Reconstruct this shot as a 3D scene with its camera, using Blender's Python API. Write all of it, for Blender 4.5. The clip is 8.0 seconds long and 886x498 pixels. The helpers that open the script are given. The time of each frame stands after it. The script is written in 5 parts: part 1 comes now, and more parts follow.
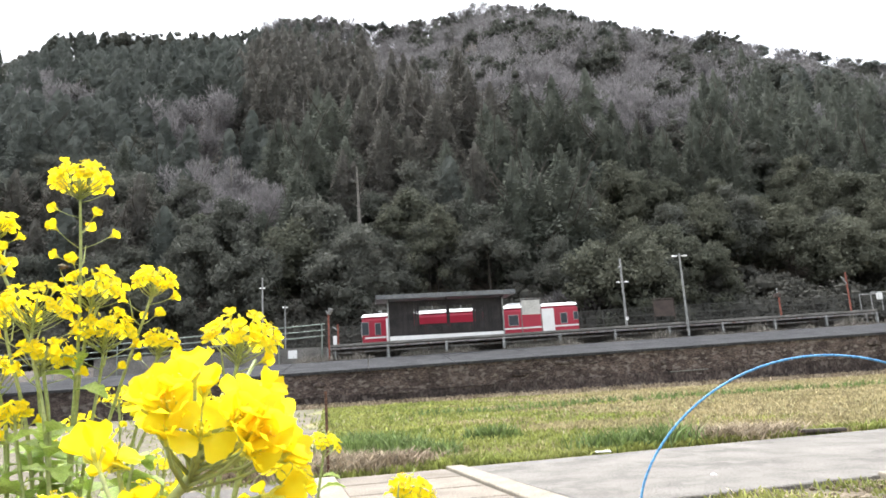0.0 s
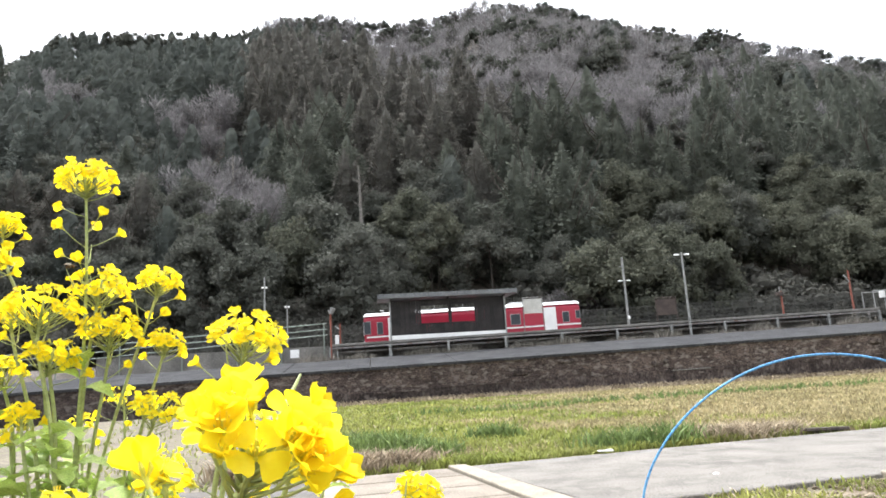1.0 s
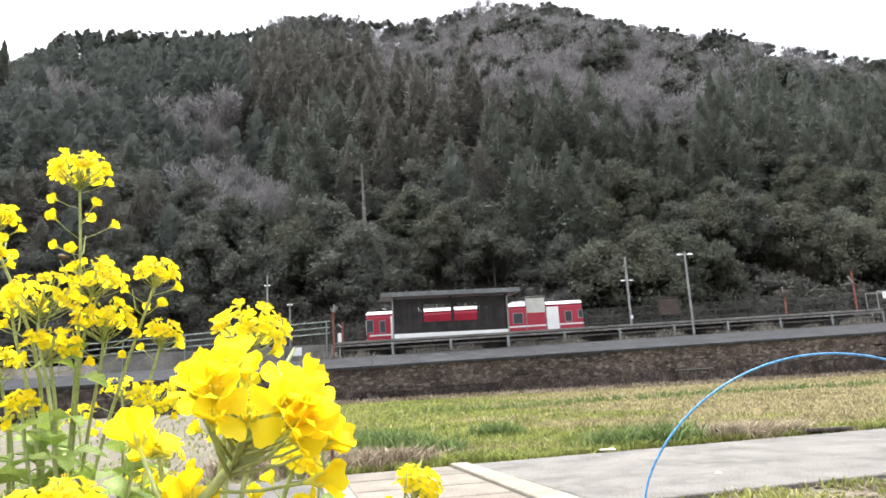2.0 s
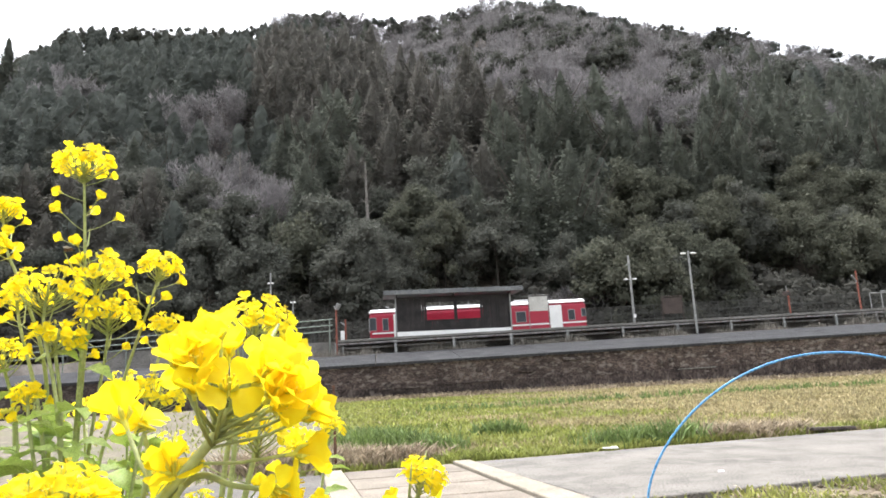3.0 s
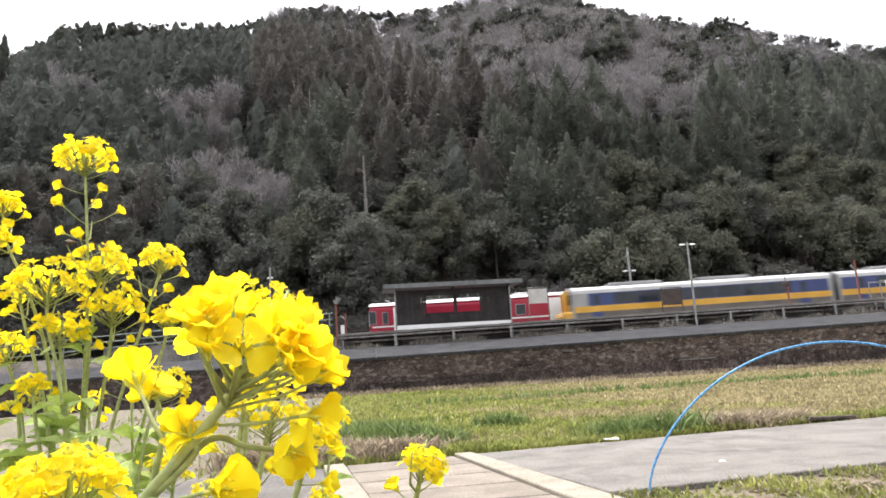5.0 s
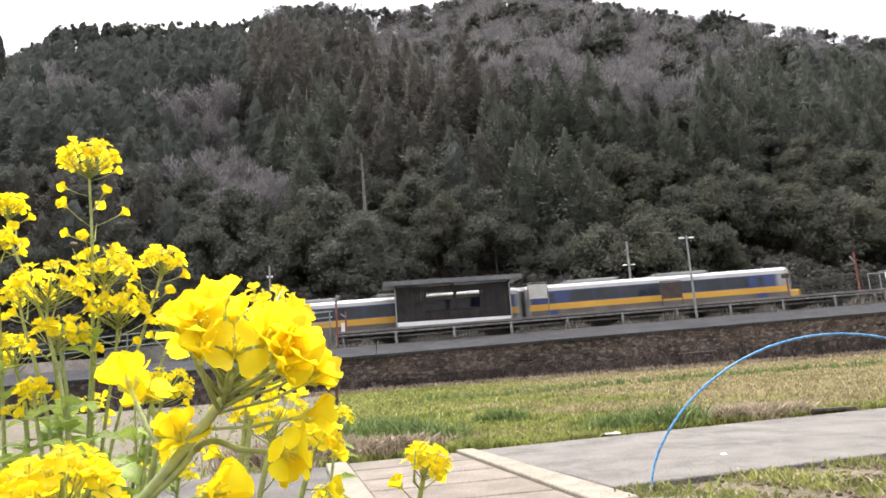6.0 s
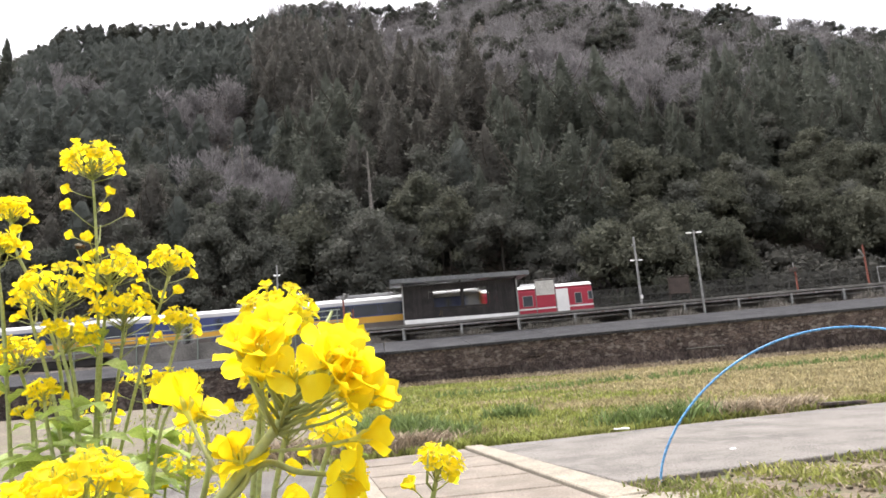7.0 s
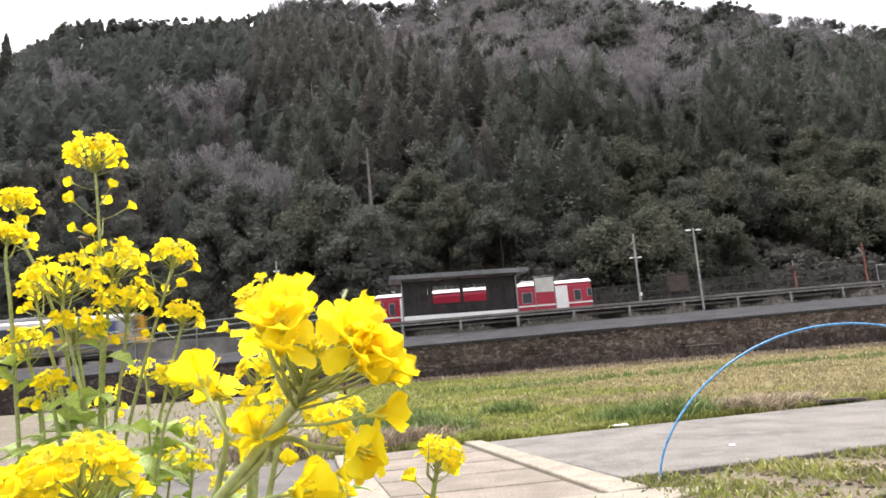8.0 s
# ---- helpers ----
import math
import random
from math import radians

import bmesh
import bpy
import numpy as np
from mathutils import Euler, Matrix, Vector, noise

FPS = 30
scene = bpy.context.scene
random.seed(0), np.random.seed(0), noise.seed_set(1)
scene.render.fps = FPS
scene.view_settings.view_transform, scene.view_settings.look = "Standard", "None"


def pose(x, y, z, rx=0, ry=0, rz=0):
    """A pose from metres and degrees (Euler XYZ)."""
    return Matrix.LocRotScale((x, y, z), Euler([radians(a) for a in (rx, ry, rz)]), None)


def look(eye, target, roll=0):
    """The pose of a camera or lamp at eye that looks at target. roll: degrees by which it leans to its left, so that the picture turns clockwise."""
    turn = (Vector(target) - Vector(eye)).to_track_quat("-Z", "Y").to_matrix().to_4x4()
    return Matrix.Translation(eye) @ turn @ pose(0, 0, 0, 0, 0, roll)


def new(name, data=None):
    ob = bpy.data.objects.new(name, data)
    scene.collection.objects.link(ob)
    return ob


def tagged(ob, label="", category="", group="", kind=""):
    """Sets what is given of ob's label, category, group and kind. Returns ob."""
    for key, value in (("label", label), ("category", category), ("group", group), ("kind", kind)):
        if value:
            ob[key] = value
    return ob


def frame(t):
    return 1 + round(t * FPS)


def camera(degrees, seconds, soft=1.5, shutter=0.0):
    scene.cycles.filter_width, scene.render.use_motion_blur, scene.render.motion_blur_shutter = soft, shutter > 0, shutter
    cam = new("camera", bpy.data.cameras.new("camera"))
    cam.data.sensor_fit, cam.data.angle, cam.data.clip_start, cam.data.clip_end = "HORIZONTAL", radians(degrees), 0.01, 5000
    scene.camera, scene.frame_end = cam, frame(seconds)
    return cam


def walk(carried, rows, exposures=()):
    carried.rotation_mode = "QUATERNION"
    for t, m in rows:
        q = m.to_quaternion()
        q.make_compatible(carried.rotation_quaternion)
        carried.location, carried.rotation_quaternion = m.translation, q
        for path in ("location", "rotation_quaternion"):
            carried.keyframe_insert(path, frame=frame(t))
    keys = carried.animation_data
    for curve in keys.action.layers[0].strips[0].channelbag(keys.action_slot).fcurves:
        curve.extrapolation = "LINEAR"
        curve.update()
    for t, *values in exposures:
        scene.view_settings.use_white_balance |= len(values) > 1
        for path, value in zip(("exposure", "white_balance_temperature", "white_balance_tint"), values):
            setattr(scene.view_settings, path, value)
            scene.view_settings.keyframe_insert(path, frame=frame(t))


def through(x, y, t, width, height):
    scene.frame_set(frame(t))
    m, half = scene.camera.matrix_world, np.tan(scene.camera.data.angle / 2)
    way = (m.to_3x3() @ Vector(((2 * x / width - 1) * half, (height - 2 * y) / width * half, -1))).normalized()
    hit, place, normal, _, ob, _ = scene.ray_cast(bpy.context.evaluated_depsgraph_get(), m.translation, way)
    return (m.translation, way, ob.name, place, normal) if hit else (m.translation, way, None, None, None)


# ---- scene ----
EYE = 1.15


def aim(yaw, pitch, roll, x, z):
    """A pose of the hand-held camera from its angles in degrees."""
    a, b = radians(yaw), radians(pitch)
    eye = Vector((x, 0, EYE + z))
    return look(eye, eye + Vector((-math.sin(a) * math.cos(b), math.cos(a) * math.cos(b), math.sin(b))), roll)


cam = camera(65.03, 8.0, soft=1.7, shutter=0.5)
walk(cam, [
    (0.0, aim(-0.688, 11.021, -3.391, 0.020, -0.004)),
    (0.5, aim(-0.516, 10.996, -3.504, 0.020, -0.001)),
    (1.0, aim(-0.530, 10.952, -3.496, 0.022, 0.001)),
    (1.5, aim(-0.471, 10.915, -3.354, 0.021, -0.005)),
    (3.0, aim(-0.018, 10.743, -2.963, 0.015, -0.019)),
    (3.5, aim(0.027, 10.643, -3.347, 0.011, -0.014)),
    (4.0, aim(0.030, 10.518, -3.451, 0.002, -0.015)),
    (4.5, aim(0.033, 10.364, -3.280, 0.003, -0.024)),
    (6.0, aim(-0.109, 9.891, -4.196, 0.001, -0.014)),
    (6.5, aim(0.280, 9.820, -4.461, 0.005, -0.021)),
    (7.0, aim(0.460, 9.713, -4.674, 0.002, -0.020)),
    (7.5, aim(0.500, 9.611, -4.714, 0.000, -0.029)),
    (8.0, aim(0.427, 9.440, -4.452, -0.012, -0.033)),
], exposures=[(0.0, 2.05, 6200, 10), (1.5, 2.05, 6200, 10), (4.0, 1.9, 6350, 12), (8.0, 1.78, 6450, 15)])

# ---- light: a bright overcast spring sky with a veiled sun ----
SUN_UP, SUN_TURN = 70, 335
world = bpy.data.worlds.new("overcast")
scene.world = world
world.use_nodes = True
wn, wl = world.node_tree.nodes, world.node_tree.links
wn.clear()
sky = wn.new("ShaderNodeTexSky")
sky.sky_type, sky.sun_disc = "NISHITA", False
sky.sun_elevation, sky.sun_rotation = radians(SUN_UP), radians(SUN_TURN)
sky.dust_density, sky.air_density = 4.0, 1.0
veil = wn.new("ShaderNodeHueSaturation")
veil.inputs["Saturation"].default_value = 0.12
back = wn.new("ShaderNodeBackground")
back.inputs["Strength"].default_value = 0.15
out = wn.new("ShaderNodeOutputWorld")
wl.new(sky.outputs["Color"], veil.inputs["Color"])
wl.new(veil.outputs["Color"], back.inputs["Color"])
wl.new(back.outputs["Background"], out.inputs["Surface"])
sun = new("sun", bpy.data.lights.new("sun", "SUN"))
sun.data.energy, sun.data.angle, sun.data.color = 0.8, radians(20), (1.0, 0.96, 0.9)
a, e = radians(SUN_TURN), radians(SUN_UP)
sun.matrix_world = look((0, 0, 60), Vector((0, 0, 60)) - Vector((math.sin(a) * math.cos(e), math.cos(a) * math.cos(e), math.sin(e))))


# ---- materials ----
def rgb(c):
    return (*c, 1.0)


def mat(name, one, two, rough=0.8, metal=0.0, big=1.0, small=20.0, bump=0.2, three=None, vary=0.0, island=False, spec=0.4, through=0.0, dist=0.01, stretch=None, grain=0.55, local=False):
    """A surface of two colours mixed at two scales, with relief; vary: change of value from piece to piece."""
    m = bpy.data.materials.new(name)
    m.use_nodes = True
    n, l = m.node_tree.nodes, m.node_tree.links
    b = n["Principled BSDF"]
    co = n.new("ShaderNodeNewGeometry")
    t1, t2 = n.new("ShaderNodeTexNoise"), n.new("ShaderNodeTexNoise")
    t1.inputs["Scale"].default_value, t1.inputs["Detail"].default_value = big, 6
    t2.inputs["Scale"].default_value, t2.inputs["Detail"].default_value = small, 5
    place = n.new("ShaderNodeTexCoord").outputs["Object"] if local else co.outputs["Position"]
    if stretch:
        mp = n.new("ShaderNodeMapping")
        mp.inputs["Scale"].default_value = stretch
        l.new(place, mp.inputs["Vector"])
        place = mp.outputs["Vector"]
    for t in (t1, t2):
        l.new(place, t.inputs["Vector"])
    r1 = n.new("ShaderNodeValToRGB")
    r1.color_ramp.elements[0].position, r1.color_ramp.elements[1].position = 0.35, 0.65
    r1.color_ramp.elements[0].color, r1.color_ramp.elements[1].color = rgb(one), rgb(two)
    l.new(t1.outputs["Fac"], r1.inputs["Fac"])
    col = r1.outputs["Color"]
    mx = n.new("ShaderNodeMix")
    mx.data_type, mx.blend_type = "RGBA", "OVERLAY"
    mx.inputs["Factor"].default_value = grain
    l.new(col, mx.inputs["A"])
    crisp = n.new("ShaderNodeMapRange")
    crisp.inputs["From Min"].default_value, crisp.inputs["From Max"].default_value = 0.3, 0.7
    l.new(t2.outputs["Fac"], crisp.inputs["Value"])
    l.new(crisp.outputs["Result"], mx.inputs["B"])
    col = mx.outputs["Result"]
    if three:
        t3, r3, m3 = n.new("ShaderNodeTexNoise"), n.new("ShaderNodeValToRGB"), n.new("ShaderNodeMix")
        t3.inputs["Scale"].default_value, t3.inputs["Detail"].default_value = big * 2.7, 8
        l.new(place, t3.inputs["Vector"])
        r3.color_ramp.elements[0].position, r3.color_ramp.elements[1].position = 0.52, 0.66
        l.new(t3.outputs["Fac"], r3.inputs["Fac"])
        m3.data_type = "RGBA"
        l.new(r3.outputs["Color"], m3.inputs["Factor"])
        l.new(col, m3.inputs["A"])
        m3.inputs["B"].default_value = rgb(three)
        col = m3.outputs["Result"]
    if vary:
        hs, mr = n.new("ShaderNodeHueSaturation"), n.new("ShaderNodeMapRange")
        src = co.outputs["Random Per Island"] if island else n.new("ShaderNodeObjectInfo").outputs["Random"]
        l.new(src, mr.inputs["Value"])
        mr.inputs["To Min"].default_value, mr.inputs["To Max"].default_value = 1 - vary, 1 + vary
        l.new(mr.outputs["Result"], hs.inputs["Value"])
        l.new(col, hs.inputs["Color"])
        col = hs.outputs["Color"]
    l.new(col, b.inputs["Base Color"])
    b.inputs["Roughness"].default_value, b.inputs["Metallic"].default_value = rough, metal
    b.inputs["Specular IOR Level"].default_value = spec
    if through:
        tr, ms = n.new("ShaderNodeBsdfTranslucent"), n.new("ShaderNodeMixShader")
        l.new(col, tr.inputs["Color"])
        ms.inputs["Fac"].default_value = through
        l.new(b.outputs["BSDF"], ms.inputs[1])
        l.new(tr.outputs["BSDF"], ms.inputs[2])
        l.new(ms.outputs["Shader"], n["Material Output"].inputs["Surface"])
    if bump:
        bp = n.new("ShaderNodeBump")
        bp.inputs["Strength"].default_value, bp.inputs["Distance"].default_value = bump, dist
        l.new(t2.outputs["Fac"], bp.inputs["Height"])
        l.new(bp.outputs["Normal"], b.inputs["Normal"])
    return m


M = {
    "soil": mat("soil", (0.088, 0.066, 0.044), (0.176, 0.141, 0.097), 0.95, big=1.2, small=25, bump=0.8, dist=0.03, three=(0.062, 0.088, 0.026)),
    "field": mat("field_soil", (0.139, 0.160, 0.044), (0.235, 0.202, 0.104), 0.95, big=0.35, small=9, bump=0.6, dist=0.05, three=(0.209, 0.168, 0.104)),
    "tanfield": mat("dry_field_soil", (0.112, 0.095, 0.067), (0.151, 0.128, 0.092), 0.95, big=0.4, small=8, bump=0.6, dist=0.04, three=(0.112, 0.112, 0.056)),
    "forest_floor": mat("forest_floor", (0.07, 0.06, 0.048), (0.12, 0.1, 0.08), 0.95, big=0.2, small=2, bump=0.6, dist=0.3),
    "asphalt": mat("worn_asphalt", (0.106, 0.096, 0.084), (0.184, 0.170, 0.149), 0.9, big=1.3, small=45, bump=0.9, dist=0.012, three=(0.174, 0.162, 0.141)),
    "lane": mat("lane_concrete", (0.077, 0.070, 0.061), (0.126, 0.117, 0.104), 0.9, big=1.1, small=40, bump=0.7, dist=0.01, three=(0.108, 0.095, 0.077)),
    "lid": mat("lid_concrete", (0.152, 0.129, 0.101), (0.216, 0.184, 0.147), 0.9, big=2.5, small=40, bump=0.4, dist=0.004, vary=0.1, grain=0.3),
    "kerb": mat("kerb_concrete", (0.212, 0.188, 0.144), (0.286, 0.252, 0.195), 0.9, big=3, small=50, bump=0.5, dist=0.006, grain=0.3),
    "wall": mat("stained_concrete", (0.02, 0.014, 0.012), (0.062, 0.047, 0.041), 0.95, big=1.1, small=9, bump=0.9, dist=0.08, three=(0.1, 0.083, 0.073), vary=0.2, stretch=(1.1, 1.1, 0.8), grain=0.75),
    "wall_upper": mat("weathered_concrete", (0.03, 0.021, 0.018), (0.085, 0.064, 0.055), 0.95, big=1.3, small=11, bump=0.9, dist=0.08, three=(0.15, 0.13, 0.115), vary=0.25, stretch=(0.8, 1.1, 1.5), grain=0.8),
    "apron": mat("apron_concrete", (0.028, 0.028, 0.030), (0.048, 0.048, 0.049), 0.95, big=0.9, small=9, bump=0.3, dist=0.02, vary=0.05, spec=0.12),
    "ballast": mat("ballast", (0.08, 0.07, 0.06), (0.16, 0.14, 0.12), 0.95, big=0.8, small=14, bump=1.0, dist=0.05),
    "platform": mat("platform_concrete", (0.12, 0.115, 0.105), (0.2, 0.19, 0.175), 0.9, big=0.8, small=20, bump=0.3),
    "steel": mat("weathered_steel", (0.14, 0.135, 0.13), (0.24, 0.235, 0.225), 0.6, 0.3, big=2, small=30, bump=0.2, three=(0.11, 0.07, 0.05)),
    "galv": mat("galvanised_steel", (0.2, 0.205, 0.2), (0.3, 0.3, 0.29), 0.55, 0.4, big=3, small=40, bump=0.1),
    "rust": mat("rusty_steel", (0.08, 0.045, 0.03), (0.16, 0.08, 0.05), 0.8, 0.3, big=4, small=40),
    "darkwood": mat("dark_stained_boards", (0.012, 0.010, 0.010), (0.03, 0.025, 0.024), 0.75, big=1.5, small=30, bump=0.4, vary=0.2),
    "roof": mat("roof_metal", (0.1, 0.105, 0.11), (0.16, 0.165, 0.17), 0.5, 0.2, big=1.2, small=20, bump=0.1),
    "white": mat("white_paint", (0.68, 0.68, 0.67), (0.78, 0.78, 0.77), 0.45, big=1.2, small=18, bump=0.05, grain=0.1, local=True),
    "red": mat("red_paint", (0.28, 0.01, 0.03), (0.34, 0.014, 0.038), 0.35, big=0.8, small=14, bump=0.03, grain=0.1, local=True),
    "orange": mat("faded_orange_paint", (0.17, 0.055, 0.038), (0.24, 0.085, 0.06), 0.8, big=3, small=25),
    "silver": mat("stainless", (0.24, 0.24, 0.24), (0.34, 0.34, 0.34), 0.38, 0.6, big=0.6, small=12, bump=0.03, grain=0.1, local=True),
    "roofwhite": mat("pale_roof", (0.425, 0.425, 0.425), (0.510, 0.510, 0.510), 0.5, 0.0, big=0.5, small=10, bump=0.05, grain=0.1, local=True),
    # some dirt, with shade and the reflected ground put into the colour
    "dusky": mat("dirty_shaded_steel", (0.1, 0.085, 0.075), (0.15, 0.13, 0.115), 0.6, 0.2, big=0.9, small=14, bump=0.03, grain=0.15, local=True),
    "blue": mat("blue_paint", (0.022, 0.038, 0.120), (0.034, 0.049, 0.150), 0.35, big=0.8, small=12, bump=0.03, grain=0.1, local=True),
    "yellow": mat("yellow_paint", (0.5, 0.27, 0.03), (0.58, 0.32, 0.04), 0.4, big=0.8, small=14, bump=0.03, grain=0.1, local=True),
    "dark": mat("underframe", (0.02, 0.02, 0.02), (0.05, 0.045, 0.04), 0.8, 0.2, big=2, small=25, grain=0.1, local=True),
    "glass": mat("train_glass", (0.02, 0.025, 0.03), (0.035, 0.04, 0.05), 0.12, 0.0, big=1, small=10, bump=0.0, spec=0.3, grain=0.1, local=True),
    "board_grey": mat("sign_grey", (0.42, 0.41, 0.38), (0.5, 0.49, 0.46), 0.7, big=2, small=30, bump=0.05),
    "board_brown": mat("sign_brown", (0.045, 0.034, 0.03), (0.07, 0.052, 0.045), 0.8, big=2, small=30),
    "hoop": mat("blue_plastic", (0.072, 0.234, 0.468), (0.108, 0.306, 0.540), 0.25, big=5, small=60, bump=0.05),
    "mesh": mat("fence_wire", (0.06, 0.06, 0.055), (0.1, 0.1, 0.09), 0.7, 0.4, big=4, small=40),
    "palegreen": mat("pale_green_paint", (0.165, 0.198, 0.165), (0.220, 0.253, 0.220), 0.6, big=3, small=30),
    "bark": mat("bark", (0.04, 0.033, 0.028), (0.07, 0.06, 0.05), 0.95, big=0.6, small=6, bump=0.6, dist=0.05),
    "palebark": mat("pale_bark", (0.055, 0.048, 0.043), (0.09, 0.08, 0.072), 0.95, big=0.6, small=6, bump=0.4, dist=0.05),
    "timber": mat("old_timber", (0.05, 0.04, 0.035), (0.1, 0.08, 0.065), 0.95, big=4, small=40, bump=0.6),
}
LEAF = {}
# distance haze is put into these colours: greyed greens, paler bare crowns
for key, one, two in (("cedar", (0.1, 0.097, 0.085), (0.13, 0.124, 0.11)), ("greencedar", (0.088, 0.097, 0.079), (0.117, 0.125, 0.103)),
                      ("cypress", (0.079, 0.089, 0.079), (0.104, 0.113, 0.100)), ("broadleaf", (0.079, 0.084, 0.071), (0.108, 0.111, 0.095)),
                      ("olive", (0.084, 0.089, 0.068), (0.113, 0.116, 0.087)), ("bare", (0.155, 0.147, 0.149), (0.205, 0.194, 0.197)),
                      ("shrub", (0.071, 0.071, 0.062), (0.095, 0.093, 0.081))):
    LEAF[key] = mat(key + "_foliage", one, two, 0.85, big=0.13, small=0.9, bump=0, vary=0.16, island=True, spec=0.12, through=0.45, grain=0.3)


# ---- building helpers ----
def mesh_of(name, bm, material, smooth=False):
    me = bpy.data.meshes.new(name)
    bm.to_mesh(me)
    bm.free()
    for m in (material if isinstance(material, (list, tuple)) else [material]):
        me.materials.append(m)
    if smooth:
        for p in me.polygons:
            p.use_smooth = True
    return me


def part(name, bm, material, parent=None, label="", smooth=False, at=None):
    me = bm if isinstance(bm, bpy.types.Mesh) else mesh_of(name, bm, material, smooth)
    ob = new(name, me)
    if parent is not None:
        ob.parent = parent
    if at is not None:
        ob.matrix_basis = at
    if label:
        tagged(ob, label)
    return ob


def thing(name, m, label, category, group="", kind=""):
    ob = new(name)
    ob.empty_display_size = 0.2
    ob.matrix_basis = m
    return tagged(ob, label, category, group, kind)


def box(sx, sy, sz, x=0, y=0, z=0, bevel=0.0, bm=None):
    """A box centred on x, y with its foot at z."""
    bm = bm or bmesh.new()
    geo = bmesh.ops.create_cube(bm, size=1, matrix=Matrix.Translation((x, y, z + sz / 2)) @ Matrix.Diagonal((sx, sy, sz, 1)))
    if bevel:
        edges = list({e for v in geo["verts"] for e in v.link_edges})
        bmesh.ops.bevel(bm, geom=edges, offset=bevel, segments=2, affect="EDGES", profile=0.5)
    return bm


def tube(points, radius, sides=8, bm=None, cap=True):
    """A round bar through points; radius may be a list."""
    bm = bm or bmesh.new()
    pts = [Vector(p) for p in points]
    rs = radius if isinstance(radius, (list, tuple)) else [radius] * len(pts)
    rings = []
    for i, p in enumerate(pts):
        d = (pts[min(i + 1, len(pts) - 1)] - pts[max(i - 1, 0)]).normalized()
        s = d.orthogonal().normalized() if i == 0 else (side - d * side.dot(d)).normalized()
        side = s
        t = d.cross(s)
        rings.append([bm.verts.new(p + (s * math.cos(k * math.tau / sides) + t * math.sin(k * math.tau / sides)) * rs[i]) for k in range(sides)])
    for r0, r1 in zip(rings, rings[1:]):
        for k in range(sides):
            bm.faces.new((r0[k], r0[(k + 1) % sides], r1[(k + 1) % sides], r1[k]))
    if cap:
        bm.faces.new(rings[0][::-1])
        bm.faces.new(rings[-1])
    return bm


def extrude_profile(profile, x0, x1, bm=None):
    """A closed y, z outline drawn out along x."""
    bm = bm or bmesh.new()
    a = [bm.verts.new((x0, y, z)) for y, z in profile]
    b = [bm.verts.new((x1, y, z)) for y, z in profile]
    n = len(profile)
    for i in range(n):
        bm.faces.new((a[i], a[(i + 1) % n], b[(i + 1) % n], b[i]))
    bm.faces.new(a[::-1])
    bm.faces.new(b)
    bmesh.ops.recalc_face_normals(bm, faces=bm.faces)
    return bm


# ---- the station's own directions: s along the line, d across it, h up ----
TURN, GRADE = 5.7, 0.014


def st(s, d, h, tilt=False, rz=0):
    c, q = math.cos(radians(TURN)), math.sin(radians(TURN))
    lean = -math.degrees(math.atan(GRADE)) if tilt else 0
    return pose(s * c - d * q, 48 + s * q + d * c, h + GRADE * s, 0, 0, TURN) @ pose(0, 0, 0, 0, lean, rz)


def across(x, y):
    """s and d of a place on the plan."""
    c, q = math.cos(radians(TURN)), math.sin(radians(TURN))
    return x * c + (y - 48) * q, -x * q + (y - 48) * c


RAIL_H, DECK_H = 3.3, 4.3
RIDGE_U = (-0.782, -0.665, -0.635, -0.561, -0.447, -0.297, -0.235, -0.178, -0.112, -0.041, 0.03, 0.084, 0.191, 0.277, 0.424, 0.46, 0.517, 0.603, 0.707)
RIDGE_E = (0.45, 0.465, 0.53, 0.576, 0.566, 0.555, 0.573, 0.577, 0.562, 0.555, 0.565, 0.582, 0.574, 0.546, 0.506, 0.515, 0.485, 0.47, 0.446)
RIDGE_Y, FOOT_Y = 210.0, 66.0


def hill(x, y):
    """Height of the wooded hill over the plan (numpy arrays)."""
    crest = np.interp(x / RIDGE_Y, RIDGE_U, RIDGE_E) * RIDGE_Y + EYE - np.interp(x / RIDGE_Y, (-0.7, -0.6, -0.3, -0.1, 0.05, 0.45, 0.58, 0.7), (18.0, 10.5, 9.5, 8.5, 8.0, 7.5, 9.5, 12.0))
    crest = crest * np.clip(1.25 - np.abs(x) / 900, 0.25, 1).clip(max=1)
    foot = FOOT_Y + 0.1 * np.clip(x, -200, 200)
    k = (y - foot) / (RIDGE_Y - foot)
    up = np.clip(k, 0, 1)
    bumps = 3.0 * np.sin(x / 17 + y / 29) * np.sin(y / 21 - x / 43) + 1.6 * np.sin(x / 7.3) * np.sin(y / 9.1 + 1)
    z = 4.2 + (crest - 4.2) * (up ** 0.95) + bumps * np.clip(k * 4, 0, 1) * np.clip((1 - k) * 4, 0.2, 1)
    past = np.clip((y - RIDGE_Y) / 160, 0, 1)
    return np.where(k > 0, z * (1 - 0.85 * past) + 3 * past, 4.2)


